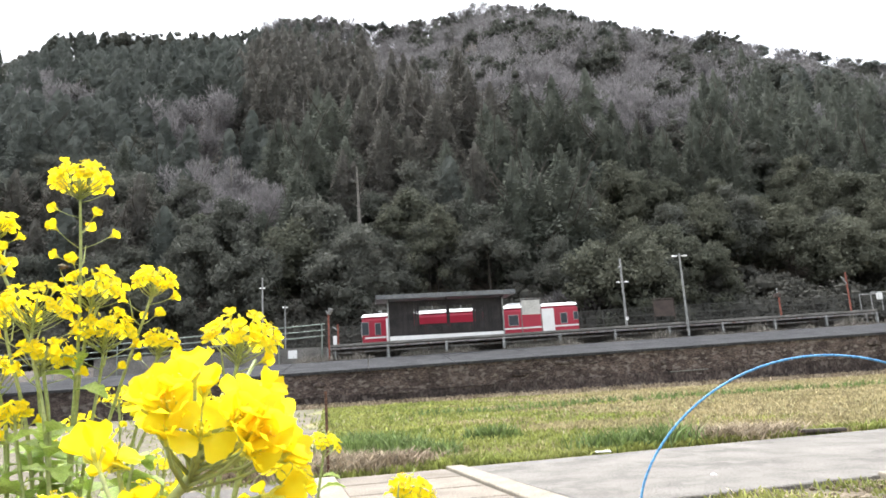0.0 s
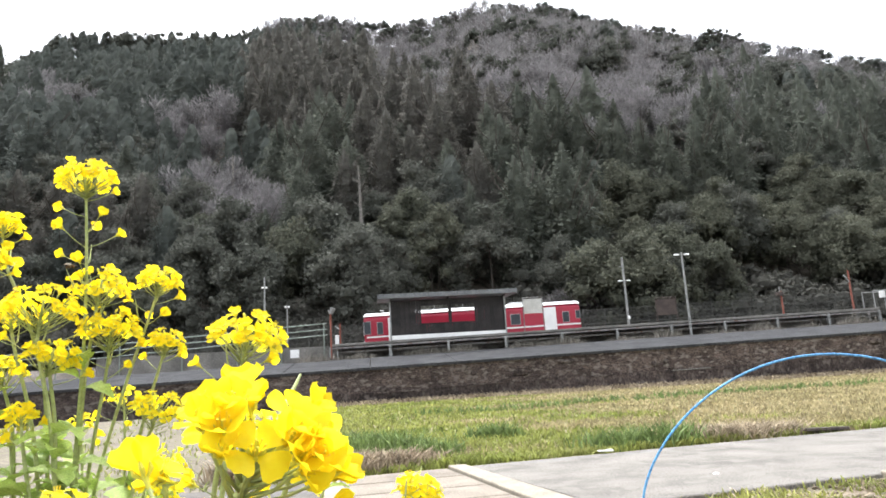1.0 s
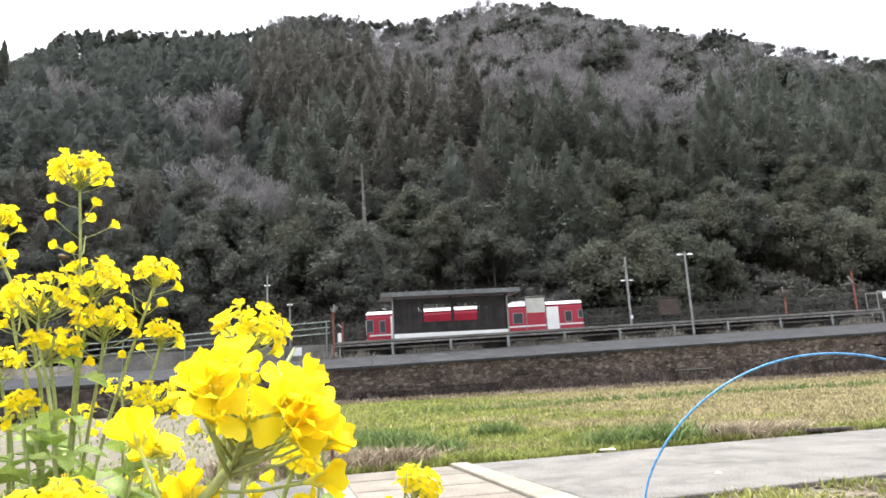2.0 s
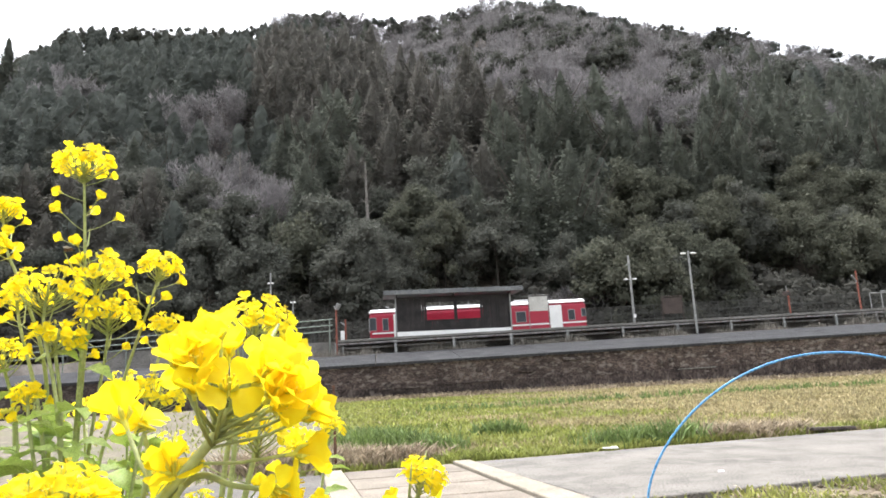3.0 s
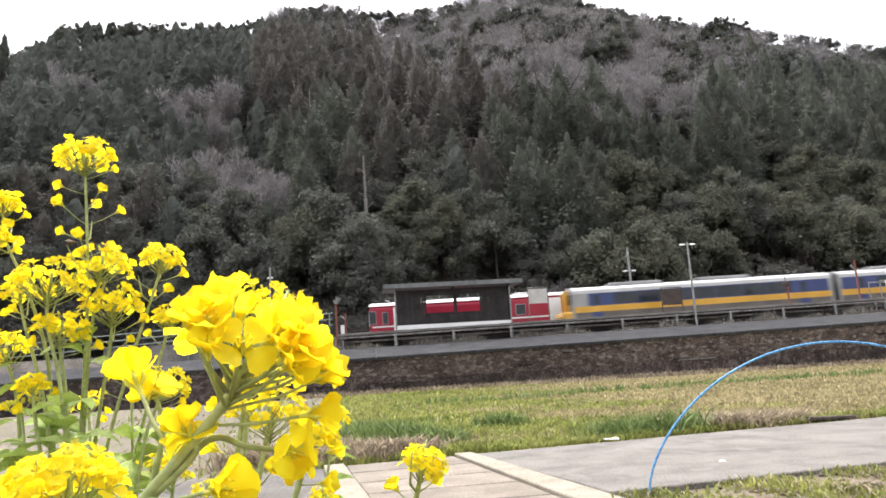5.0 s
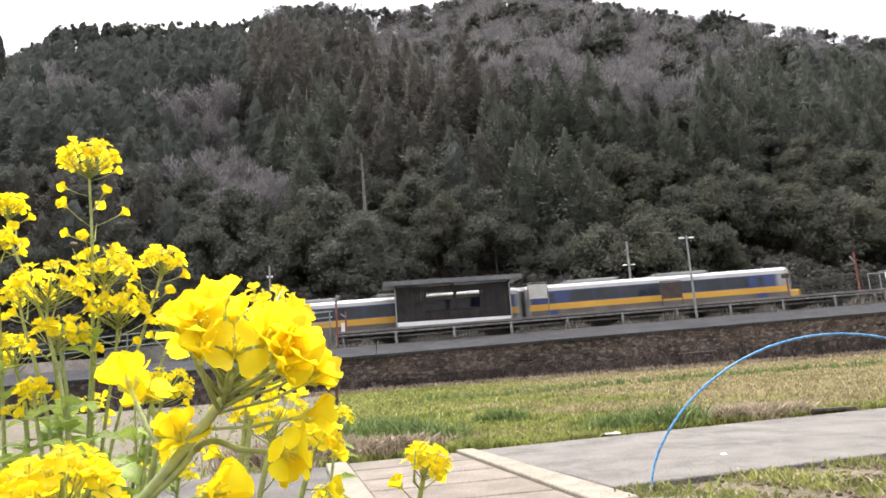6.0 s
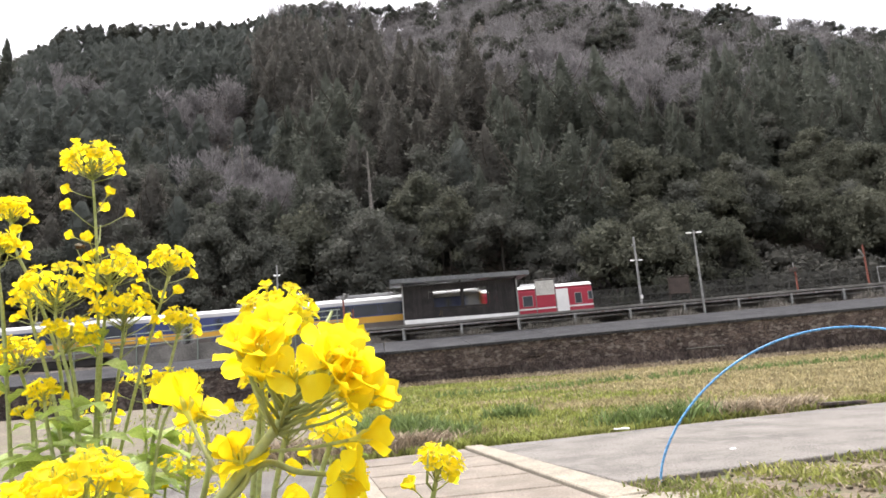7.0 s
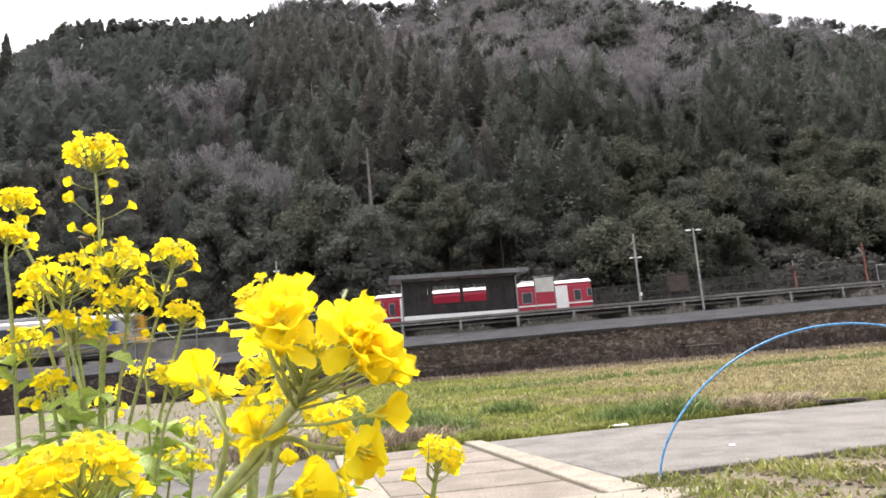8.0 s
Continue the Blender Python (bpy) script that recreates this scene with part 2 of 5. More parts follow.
def ground_height(x, y):
    s, d = x * math.cos(radians(TURN)) + (y - 48) * math.sin(radians(TURN)), -x * math.sin(radians(TURN)) + (y - 48) * math.cos(radians(TURN))
    road_far = 10.05 + 0.257 * x
    z = np.where(y < road_far, -0.06, 0.28 * np.clip((y - road_far) / 28, 0, 1) - 0.03)
    z = np.where(y < 6.0 + 0.257 * x, 0.0, z)
    rise = np.clip(GRADE * s, -0.5, 1.2)
    z = np.where(d > -7.4, 2.05 + rise + np.clip((d + 7.4) / 6.6, 0, 1) * 0.9, z)
    z = np.where(d > -0.4, 3.0 + rise, z)
    z = np.where(d > 13, np.maximum(z, hill(x, y)), z)
    return z


def grid_mesh(name, xs, ys, height):
    X, Y = np.meshgrid(xs, ys)
    Z = height(X, Y)
    nx, ny = len(xs), len(ys)
    idx = np.arange(nx * ny).reshape(ny, nx)
    faces = np.stack([idx[:-1, :-1], idx[:-1, 1:], idx[1:, 1:], idx[1:, :-1]], -1).reshape(-1, 4)
    me = bpy.data.meshes.new(name)
    me.from_pydata(np.stack([X, Y, Z], -1).reshape(-1, 3).tolist(), [], faces.tolist())
    for p in me.polygons:
        p.use_smooth = True
    return me


def spread(*stops):
    out_ = []
    for (a0, step), (b0, _) in zip(stops, stops[1:]):
        out_ += list(np.arange(a0, b0, step))
    return np.array(out_ + [stops[-1][0]])


gx = spread((-1800, 150), (-300, 12), (-60, 1.5), (60, 12), (300, 150), (1800, 0))
gy = spread((-1800, 150), (-60, 8), (-4, 0.5), (48, 0.6), (66, 4), (240, 20), (480, 150), (1800, 0))
me = grid_mesh("ground", gx, gy, ground_height)
for k in ("soil", "field", "ballast", "forest_floor", "tanfield"):
    me.materials.append(M[k])
for p in me.polygons:
    c = p.center
    s_, d_ = across(c.x, c.y)
    p.material_index = 3 if d_ > 13.5 else 2 if d_ > -7.6 else (4 if c.x < -0.16 * c.y - 0.3 or d_ > -9.9 else 1) if c.y > 10.05 + 0.257 * c.x else 0
tagged(new("ground", me), "valley floor of soil, rough field and wooded hillside", "ground", kind="structure")

# ---- road, lids, kerbs ----
ROAD = math.degrees(math.atan(0.257))


def on_road(u, v, z=0.0, rz=0.0):
    """u along the road from the channel, v across it from its far edge towards the camera."""
    return pose(-0.05, 10.05, z, 0, 0, ROAD) @ pose(u, -v, 0, 0, 0, rz)


def slab_mesh(u0, u1, v0, v1, top, depth, bevel=0.01):
    return box(u1 - u0, v1 - v0, depth, (u0 + u1) / 2, -(v0 + v1) / 2, top - depth, bevel)


# channel cover between the two stretches of road
cover = thing("channel_cover", on_road(0, 0), "pale concrete lids over a channel between two kerbs", "pavement", kind="structure")


def quad_slab(pts, top, depth):
    bm = bmesh.new()
    lo = [bm.verts.new((x, y, top - depth)) for x, y in pts]
    hi = [bm.verts.new((x, y, top)) for x, y in pts]
    n = len(pts)
    for i in range(n):
        bm.faces.new((lo[i], lo[(i + 1) % n], hi[(i + 1) % n], hi[i]))
    bm.faces.new(hi)
    bm.faces.new(lo[::-1])
    bmesh.ops.recalc_face_normals(bm, faces=bm.faces)
    bmesh.ops.bevel(bm, geom=[e for e in bm.edges], offset=0.012, segments=1, affect="EDGES")
    return bm


inv = on_road(0, 0).inverted()


def plan(*pts):
    return [(inv @ Vector((x, y, 0))).to_2d() for x, y in pts]


def lerp2(a, b, k):
    return (a[0] + (b[0] - a[0]) * k, a[1] + (b[1] - a[1]) * k)


road = part("road", quad_slab(plan((0.25, 10.13), (90, 33.2), (90, 29.35), (1.4, 6.55)), 0.0, 0.15), M["asphalt"], at=on_road(0, 0))
tagged(road, "narrow grey farm road of worn asphalt", "road", kind="structure")
road2 = part("road", quad_slab(plan((-90, -13.1), (-1.76, 9.6), (-0.93, 6.0), (-90, -16.9)), -0.01, 0.15), M["lane"], at=on_road(0, 0))
tagged(road2, "narrow farm lane of dusty concrete running behind the flowers", "road", kind="structure")
L0, L1, R0, R1 = (-1.47, 9.7), (-0.5, 5.6), (-0.02, 10.05), (1.1, 5.75)
cuts = (0.0, 0.2, 0.41, 0.6, 0.8, 1.0)
for k0, k1 in zip(cuts, cuts[1:]):
    g = 0.006
    a0, a1, b0, b1 = lerp2(L0, L1, k0 + g), lerp2(L0, L1, k1 - g), lerp2(R0, R1, k0 + g), lerp2(R0, R1, k1 - g)
    part("lid", quad_slab(plan(a0, b0, b1, a1), 0.0, 0.1), M["lid"], cover)
part("kerb", quad_slab(plan((0.0, 10.12), (0.24, 10.15), (1.45, 5.9), (1.12, 5.75)), 0.03, 0.16), M["kerb"], cover)
part("kerb", quad_slab(plan((-1.75, 9.62), (-1.49, 9.7), (-0.52, 5.6), (-0.85, 5.55)), 0.03, 0.16), M["kerb"], cover)
part("end_kerb", quad_slab(plan((-0.9, 5.5), (1.5, 5.85), (2.0, 5.75), (1.5, 5.4), (-0.8, 5.2)), 0.02, 0.14), M["kerb"], cover)

edging = part("road_edging", slab_mesh(3.6, 14, 3.72, 3.95, 0.03, 0.14, 0.02), M["kerb"], at=on_road(0, 0))
tagged(edging, "worn pale concrete edging along the near side of the road", "kerb", kind="structure")

# ---- retaining wall and the apron above it ----
wall = thing("retaining_wall", st(0, -8, 0.0, True), "dark stained concrete retaining wall below the platform", "wall", kind="structure")
rnd = random.Random(3)
part("backing", box(150, 0.5, 2.52, 0, 0.36, -0.2), M["wall"], wall)
w = 9.2
for i in range(-6, 9):
    for r, (z0, z1) in enumerate(((-0.15, 0.98), (0.985, 2.32))):
        bm = box(w - 0.012, 0.24, z1 - z0, i * w + r * 3.1, 0.05 * r + rnd.uniform(-0.01, 0.01), z0, 0.015)
        part("panel", bm, M["wall_upper" if r else "wall"], wall)
for i in range(-12, 20):
    # the ledge has broken away in places
    if rnd.random() < 0.75:
        ln = rnd.uniform(2.0, 4.2)
        part("ledge", box(ln, 0.14, rnd.uniform(0.06, 0.1), i * 4.3 + rnd.uniform(0, 1), -0.1, 0.92 + rnd.uniform(-0.04, 0.03), 0.02), M["wall_upper"] if rnd.random() < 0.7 else M["platform"], wall)
for i in range(40):
    bm = bmesh.new()
    bmesh.ops.create_icosphere(bm, subdivisions=2, radius=1)
    for v in bm.verts:
        v.co *= rnd.uniform(0.8, 1.15)
    bmesh.ops.transform(bm, matrix=pose(rnd.uniform(-14, 36), -0.1, rnd.uniform(0.1, 1.9)) @ Matrix.Diagonal((rnd.uniform(0.15, 0.6), 0.05, rnd.uniform(0.06, 0.22), 1)), verts=bm.verts)
    part("spalled_patch", bm, M["wall_upper" if i % 3 == 0 else "wall"], wall, smooth=True)

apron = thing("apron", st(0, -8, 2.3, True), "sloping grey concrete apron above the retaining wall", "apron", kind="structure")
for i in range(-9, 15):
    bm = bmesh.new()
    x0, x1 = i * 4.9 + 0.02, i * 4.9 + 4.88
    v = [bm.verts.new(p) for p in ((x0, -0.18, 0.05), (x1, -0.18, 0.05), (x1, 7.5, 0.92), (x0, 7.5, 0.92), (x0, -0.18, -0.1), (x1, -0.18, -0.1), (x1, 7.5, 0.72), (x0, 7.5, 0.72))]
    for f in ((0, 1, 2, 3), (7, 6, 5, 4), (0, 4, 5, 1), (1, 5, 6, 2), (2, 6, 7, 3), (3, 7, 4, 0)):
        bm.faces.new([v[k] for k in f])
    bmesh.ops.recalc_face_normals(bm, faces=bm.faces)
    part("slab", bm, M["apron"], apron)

# ---- platform ----
platform = thing("platform", st(0, 0, 0, True), "raised station platform on steel posts", "platform", kind="structure")
part("deck", box(40, 3.3, 0.16, 12.6, 1.65, DECK_H - 0.16, 0.02), M["platform"], platform)
part("edge_beam", box(40, 0.14, 0.12, 12.6, 0.04, DECK_H - 0.34), M["steel"], platform)
part("lower_beam", box(40, 0.1, 0.12, 12.6, 0.55, DECK_H - 0.62), M["steel"], platform)
part("back_wall", box(40, 0.18, 1.2, 12.6, 3.1, DECK_H - 1.3), M["platform"], platform)
for i in range(-1, 10):
    s0 = -3.5 + 4.0 * i
    post = part("post", box(0.16, 0.16, 1.2, s0, 0.04, DECK_H - 1.4), M["galv"], platform)
    part("foot", box(0.34, 0.34, 0.12, s0, 0.04, DECK_H - 1.26, 0.02), M["platform"], post)
    part("back_post", box(0.14, 0.14, 1.2, s0 + 0.6, 1.9, DECK_H - 1.4), M["steel"], platform)

# ---- tracks ----
for name, d0 in (("near_track", 5.05), ("far_track", 9.0)):
    track = thing(name, st(0, d0, 0, True), "railway track on stone ballast", "railway track", kind="structure")
    part("ballast_bed", extrude_profile([(-1.9, 2.7), (1.9, 2.7), (1.4, 3.14), (-1.4, 3.14)], -120, 160), M["ballast"], track)
    for y in (-0.53, 0.53):
        part("rail", box(280, 0.07, 0.15, 20, y, RAIL_H - 0.15), M["rust"], track)
    sl = mesh_of("sleeper", box(0.2, 2.0, 0.12, 0, 0, 3.07, 0.01), M["timber"])
    for i in range(-40, 80):
        part("sleeper", sl, None, track, at=pose(i * 0.66, 0, 0))


# ---- trains ----
def body_profile(w, z0, z1, r):
    """Half-round-shouldered cross section of a carriage."""
    p = [(-w / 2 + 0.08, z0), (w / 2 - 0.08, z0), (w / 2, z0 + 0.25)]
    p += [(w / 2 - r + r * math.cos(k * math.pi / 12), z1 - 0.16 - r * 0.75 + r * 0.75 * math.sin(k * math.pi / 12)) for k in range(0, 7)]
    p += [(0, z1)]
    p += [(-x, z) for x, z in p[::-1][1:-3]]
    p += [(-w / 2, z0 + 0.25)]
    return p


def bogie(parent, x):
    bm = box(2.6, 1.9, 0.32, 0, 0, 0.42, 0.05)
    box(1.9, 2.2, 0.18, 0, 0, 0.5, 0.03, bm)
    b = part("bogie", bm, M["dark"], parent, at=pose(x, 0, 0))
    for dx in (-1.05, 1.05):
        for y in (-0.53, 0.53):
            part("wheel", tube([(dx, y - 0.07, 0.43), (dx, y + 0.07, 0.43)], 0.43, 20), M["rust"], b)


def band(x0, x1, z0, z1, w, mat_, parent, name, label="", proud=0.012, bevel=0.0):
    """A shallow strip on each side of a carriage."""
    for sgn in (-1, 1):
        part(name, box(x1 - x0, 0.05, z1 - z0, (x0 + x1) / 2, sgn * (w / 2 + proud - 0.025), z0, bevel), mat_, parent, label)


def red_railcar():
    t = thing("railcar", st(3.5, 9.0, RAIL_H, True), "red and white diesel railcar standing at the station", "train")
    L, w = 17.6, 2.8
    bm = extrude_profile(body_profile(w, 0.95, 3.72, 0.5), -L / 2, L / 2)
    bmesh.ops.bevel(bm, geom=[e for e in bm.edges if abs(e.verts[0].co.x) > L / 2 - 0.01 and abs(e.verts[1].co.x - e.verts[0].co.x) < 0.01], offset=0.16, segments=3, affect="EDGES")
    body = part("body", bm, M["red"], t)
    top = extrude_profile([(-1.405, 3.48), (-1.34, 3.58), (-1.16, 3.7), (-0.7, 3.78), (0, 3.81), (0.7, 3.78), (1.16, 3.7), (1.34, 3.58), (1.405, 3.48)], -L / 2 - 0.02, L / 2 + 0.02)
    bmesh.ops.bevel(top, geom=[e for e in top.edges if abs(e.verts[0].co.x) > L / 2 and abs(e.verts[1].co.x - e.verts[0].co.x) < 0.01], offset=0.12, segments=2, affect="EDGES")
    part("roof", top, M["white"], t, "white roof and shoulders")
    band(-8.6, 8.75, 1.78, 1.9, w, M["white"], t, "stripe", "thin white stripe", 0.016)
    for x0, x1 in ((5.75, 6.75), (-6.9, -5.9)):
        band(x0, x1, 1.35, 3.3, w, M["white"], t, "door", "white passenger door", 0.02, 0.01)
    for x0, x1, z0, z1 in ((-8.79, -8.3, 2.1, 3.05), (-7.75, -7.35, 2.05, 2.95), (-5.2, -3.9, 1.98, 2.58), (-3.4, -2.1, 1.98, 2.58), (-1.6, -0.3, 1.98, 2.58), (0.2, 1.5, 1.98, 2.58), (2.0, 2.5, 2.1, 2.95), (3.0, 3.75, 2.1, 2.9), (7.3, 7.8, 2.05, 2.85), (8.4, 8.72, 2.3, 2.9)):
        for sgn in (-1, 1):
            fr = part("window", box(x1 - x0 + 0.08, 0.05, z1 - z0 + 0.08, (x0 + x1) / 2, sgn * (w / 2 - 0.005), z0 - 0.04, 0.01), M["silver"], t)
            part("pane", box(x1 - x0, 0.05, z1 - z0, (x0 + x1) / 2, sgn * (w / 2 + 0.004), z0), M["glass"], fr)
    for sx in (-1, 1):
        cab = part("cab_front", box(0.1, 2.3, 1.0, sx * (L / 2 + 0.0), 0, 2.1, 0.04), M["glass"], t, "dark cab windscreen")
        for y in (-0.36, 0.36):
            part("pillar", box(0.06, 0.1, 1.04, sx * (L / 2 + 0.04), y, 2.08), M["white"], cab)
        for y in (-1.0, 1.0):
            part("headlight", tube([(sx * (L / 2 - 0.02), y, 1.5), (sx * (L / 2 + 0.06), y, 1.5)], 0.11, 12), M["silver"], t)
        part("skirt", box(0.5, 2.4, 0.5, sx * (L / 2 - 0.2), 0, 0.5, 0.05), M["dark"], t)
        part("coupler", box(0.5, 0.25, 0.25, sx * (L / 2 + 0.25), 0, 0.75, 0.03), M["dark"], t)
        bogie(t, sx * 5.6)
    for x, lx in ((-2.5, 2.4), (0.6, 2.0), (2.9, 1.4)):
        part("equipment_box", box(lx, 2.2, 0.55, x, 0, 0.45, 0.04), M["dark"], t)
    part("cooling_unit", box(2.2, 1.5, 0.2, -5.6, 0, 3.76, 0.05), M["roofwhite"], t)
    part("cooling_unit", box(2.2, 1.5, 0.2, 4.2, 0, 3.76, 0.05), M["roofwhite"], t)
    part("horn", tube([(-7.2, -0.4, 3.74), (-7.2, -0.4, 3.98), (-7.5, -0.4, 4.0)], 0.04, 6), M["silver"], t)


def express_train():
    """Two coupled cars; x = 0 at the leading end, which faces -x."""
    t = thing("express_train", st(60, 5.05, RAIL_H, True), "silver express train with blue window band and yellow stripe, running", "train")
    w, L = 2.8, 21.1
    for c in (0, 1):
        x0 = 0.25 + c * (L + 0.5)
        x1 = x0 + L
        cab = -1 if c == 0 else 1
        bm = extrude_profile(body_profile(w, 0.9, 3.6, 0.35), x0, x1)
        bmesh.ops.bevel(bm, geom=[e for e in bm.edges if (abs(e.verts[0].co.x - (x0 if c == 0 else x1)) < 0.01) and abs(e.verts[1].co.x - e.verts[0].co.x) < 0.01], offset=0.12, segments=2, affect="EDGES")
        part("body", bm, M["silver"], t, "stainless steel car body")
        part("roof", extrude_profile([(-1.418, 3.04), (-1.405, 3.3), (-1.15, 3.5), (-0.6, 3.6), (0, 3.62), (0.6, 3.6), (1.15, 3.5), (1.405, 3.3), (1.418, 3.04)], x0 + 0.12, x1 - 0.12), M["roofwhite"], t, "pale roof")
        band(x0 + (1.3 if c == 0 else 0.3), x1 - (0.3 if c == 0 else 1.1), 2.08, 3.03, w, M["blue"], t, "window_band", "blue window band", 0.012)
        band(x0 + 0.2, x1 - 0.2, 1.62, 2.07, w, M["yellow"], t, "stripe", "yellow stripe below the windows", 0.024)
        band(x0 + 0.2, x1 - 0.2, 0.98, 1.61, w, M["dusky"], t, "lower_panel", "stainless lower side in a dirty, shaded tone", 0.008)
        mid = (x0 + x1) / 2
        for i in range(7):
            a0 = mid - 7.2 + i * 2.06
            for sgn in (-1, 1):
                part("window", box(2.0, 0.05, 0.82, a0 + 0.95, sgn * (w / 2 - 0.004), 2.15, 0.01), M["glass"], t)
        for a0 in (mid - 8.6, mid + 8.1):
            for sgn in (-1, 1):
                dr = part("door", box(0.85, 0.05, 1.86, a0, sgn * (w / 2 - 0.008), 1.15, 0.01), M["blue"], t, "blue sliding door")
                part("door_pane", box(0.4, 0.05, 0.75, a0, sgn * (w / 2 + 0.006), 2.15), M["glass"], dr)
        for a0 in (mid - 5.2, mid + 2.0):
            part("cooling_unit", box(4.2, 1.7, 0.24, a0, 0, 3.58, 0.05), M["silver"], t)
        xe = x0 if c == 0 else x1
        part("gangway", box(0.35, 0.95, 2.3, xe + cab * 0.12, 0, 1.1, 0.05), M["yellow"], t, "yellow gangway door in the cab front")
        for y in (-0.85, 0.85):
            part("windscreen", box(0.08, 0.68, 0.75, xe + cab * 0.02, y, 2.3, 0.02), M["glass"], t)
            part("nose", box(0.9, 0.85, 0.75, xe + cab * 0.3, y * 1.02, 1.0, 0.16), M["yellow"], t, "yellow nose fairing")
            part("headlight", tube([(xe + cab * 0.7, y, 1.45), (xe + cab * 0.78, y, 1.45)], 0.13, 12), M["white"], t)
        part("snow_plough", box(0.5, 2.5, 0.5, xe + cab * 0.35, 0, 0.4, 0.06), M["dark"], t)
        for a0 in (mid - 7.2, mid + 7.2):
            bogie(t, a0)
        for a0, lx in ((mid - 3, 3.0), (mid + 0.8, 2.4), (mid + 3.7, 1.6)):
            part("equipment_box", box(lx, 2.3, 0.6, a0, 0, 0.35, 0.04), M["dark"], t)
    part("bellows", box(0.6, 1.2, 2.2, 0.25 + L + 0.25, 0, 1.1, 0.04), M["dark"], t)
    return t


red_railcar()
express = express_train()


def motions():
    """The express runs through at about 25 m/s."""
    rows = []
    for t in (0.0, 2.0, 4.0, 4.5, 6.0, 6.5, 8.0):
        rows.append((t, st(22.3 - 25.1 * (t - 4.5), 5.05, RAIL_H, True)))
    walk(express, rows)
    sway()


# ---- shelter ----
def shelter():
    t = thing("waiting_shelter", st(0.65, 1.0, DECK_H), "dark stained timber waiting shelter with a flat sloping roof", "shelter")
    W, H, D = 8.1, 2.75, 2.2
    holes = ((-1.92, 0.02), (0.2, 1.95))
    for y in (0.0, D):
        n = 45
        bw = W / n
        for i in range(n):
            x = -W / 2 + (i + 0.5) * bw
            wide = 0.02 if y == 0 else 0.4
            hole = any(a - wide < x < b + wide for a, b in holes)
            spans = (((0.32, 1.06), (2.33, H)) if y == 0 else ((0.32, 1.0),)) if hole else ((0.32, H),)
            for z0, z1 in spans:
                part("board", box(bw - 0.012, 0.03, z1 - z0, x, y + (0.006 if i % 2 else 0), z0), M["darkwood"], t)
        part("plinth", box(W, 0.14, 0.3, 0, y - 0.02, 0.02, 0.015), M["white"], t, "white painted plinth")
    for x in (-W / 2 + 0.02, W / 2 - 0.02):
        for i in range(10):
            part("board", box(0.03, D / 10 - 0.012, H - 0.32, x, 0.05 + (i + 0.5) * (D - 0.1) / 10, 0.32), M["darkwood"], t)
    for a, b in holes:
        for y in (-0.03,):
            fr = box(b - a + 0.16, 0.06, 0.07, (a + b) / 2, y, 1.01)
            box(b - a + 0.16, 0.06, 0.07, (a + b) / 2, y, 2.31, 0, fr)
            box(0.07, 0.06, 1.26, a - 0.04, y, 1.08, 0, fr)
            box(0.07, 0.06, 1.26, b + 0.04, y, 1.08, 0, fr)
            f = part("window_frame", fr, M["darkwood"], t)
            part("glazing_bar", box(b - a, 0.04, 0.05, (a + b) / 2, y, 2.02), M["silver"], f)
            part("glazing_bar", box(0.05, 0.04, 0.3, (a + b) / 2, y, 2.03), M["silver"], f)
    for x in (-W / 2 - 0.02, W / 2 + 0.02):
        part("corner_post", box(0.1, 0.1, H + 1.2, x, -0.1, -1.15), M["galv"], t)
    for x in (-W / 2 + 0.05, 0, W / 2 - 0.05):
        part("rafter", box(0.08, D + 1.4, 0.12, x, D / 2, H - 0.05), M["darkwood"], t)
    roof = extrude_profile([(-0.75, H + 0.1), (D + 0.8, H + 0.24), (D + 0.8, H + 0.5), (-0.75, H + 0.4)], -W / 2 - 0.85, W / 2 + 0.85)
    part("roof", roof, M["roof"], t, "grey sheet metal roof")
    part("fascia", box(W + 1.74, 0.04, 0.31, 0, -0.78, H + 0.1), M["roof"], t)
    for i in range(16):
        x = -W / 2 - 0.8 + i * (W + 1.6) / 15
        part("seam", extrude_profile([(-0.75, H + 0.4), (D + 0.8, H + 0.5), (D + 0.8, H + 0.54), (-0.75, H + 0.44)], x - 0.02, x + 0.02), M["roof"], t)
    part("bench", box(5, 0.4, 0.06, 0, D - 0.3, 0.42, 0.01), M["timber"], t)
    part("bench_leg", box(0.08, 0.36, 0.42, -2, D - 0.3, 0), M["timber"], t)
    part("bench_leg", box(0.08, 0.36, 0.42, 2, D - 0.3, 0), M["timber"], t)


shelter()


# ---- boards, poles, fence on the station ----
def signboard(s, d, wd, h0, h1, material, frame_mat, label):
    t = thing("station_signboard", st(s, d, DECK_H), label, "sign")
    for x in (-wd / 2 - 0.05, wd / 2 + 0.05):
        part("leg", tube([(x, 0, 0), (x, 0, h1 + 0.1)], 0.035, 8), frame_mat, t)
    part("panel", box(wd, 0.05, h1 - h0, 0, 0, h0, 0.01), material, t)
    part("top_rail", tube([(-wd / 2 - 0.05, 0, h1 + 0.1), (wd / 2 + 0.05, 0, h1 + 0.1)], 0.035, 8), frame_mat, t)
    return t


signboard(6.9, 1.5, 1.35, 1.35, 2.4, M["board_grey"], M["steel"], "pale grey framed notice board on two legs")
signboard(16.9, 1.5, 1.45, 0.6, 1.78, M["board_brown"], M["board_brown"], "brown weathered framed notice board on two legs")


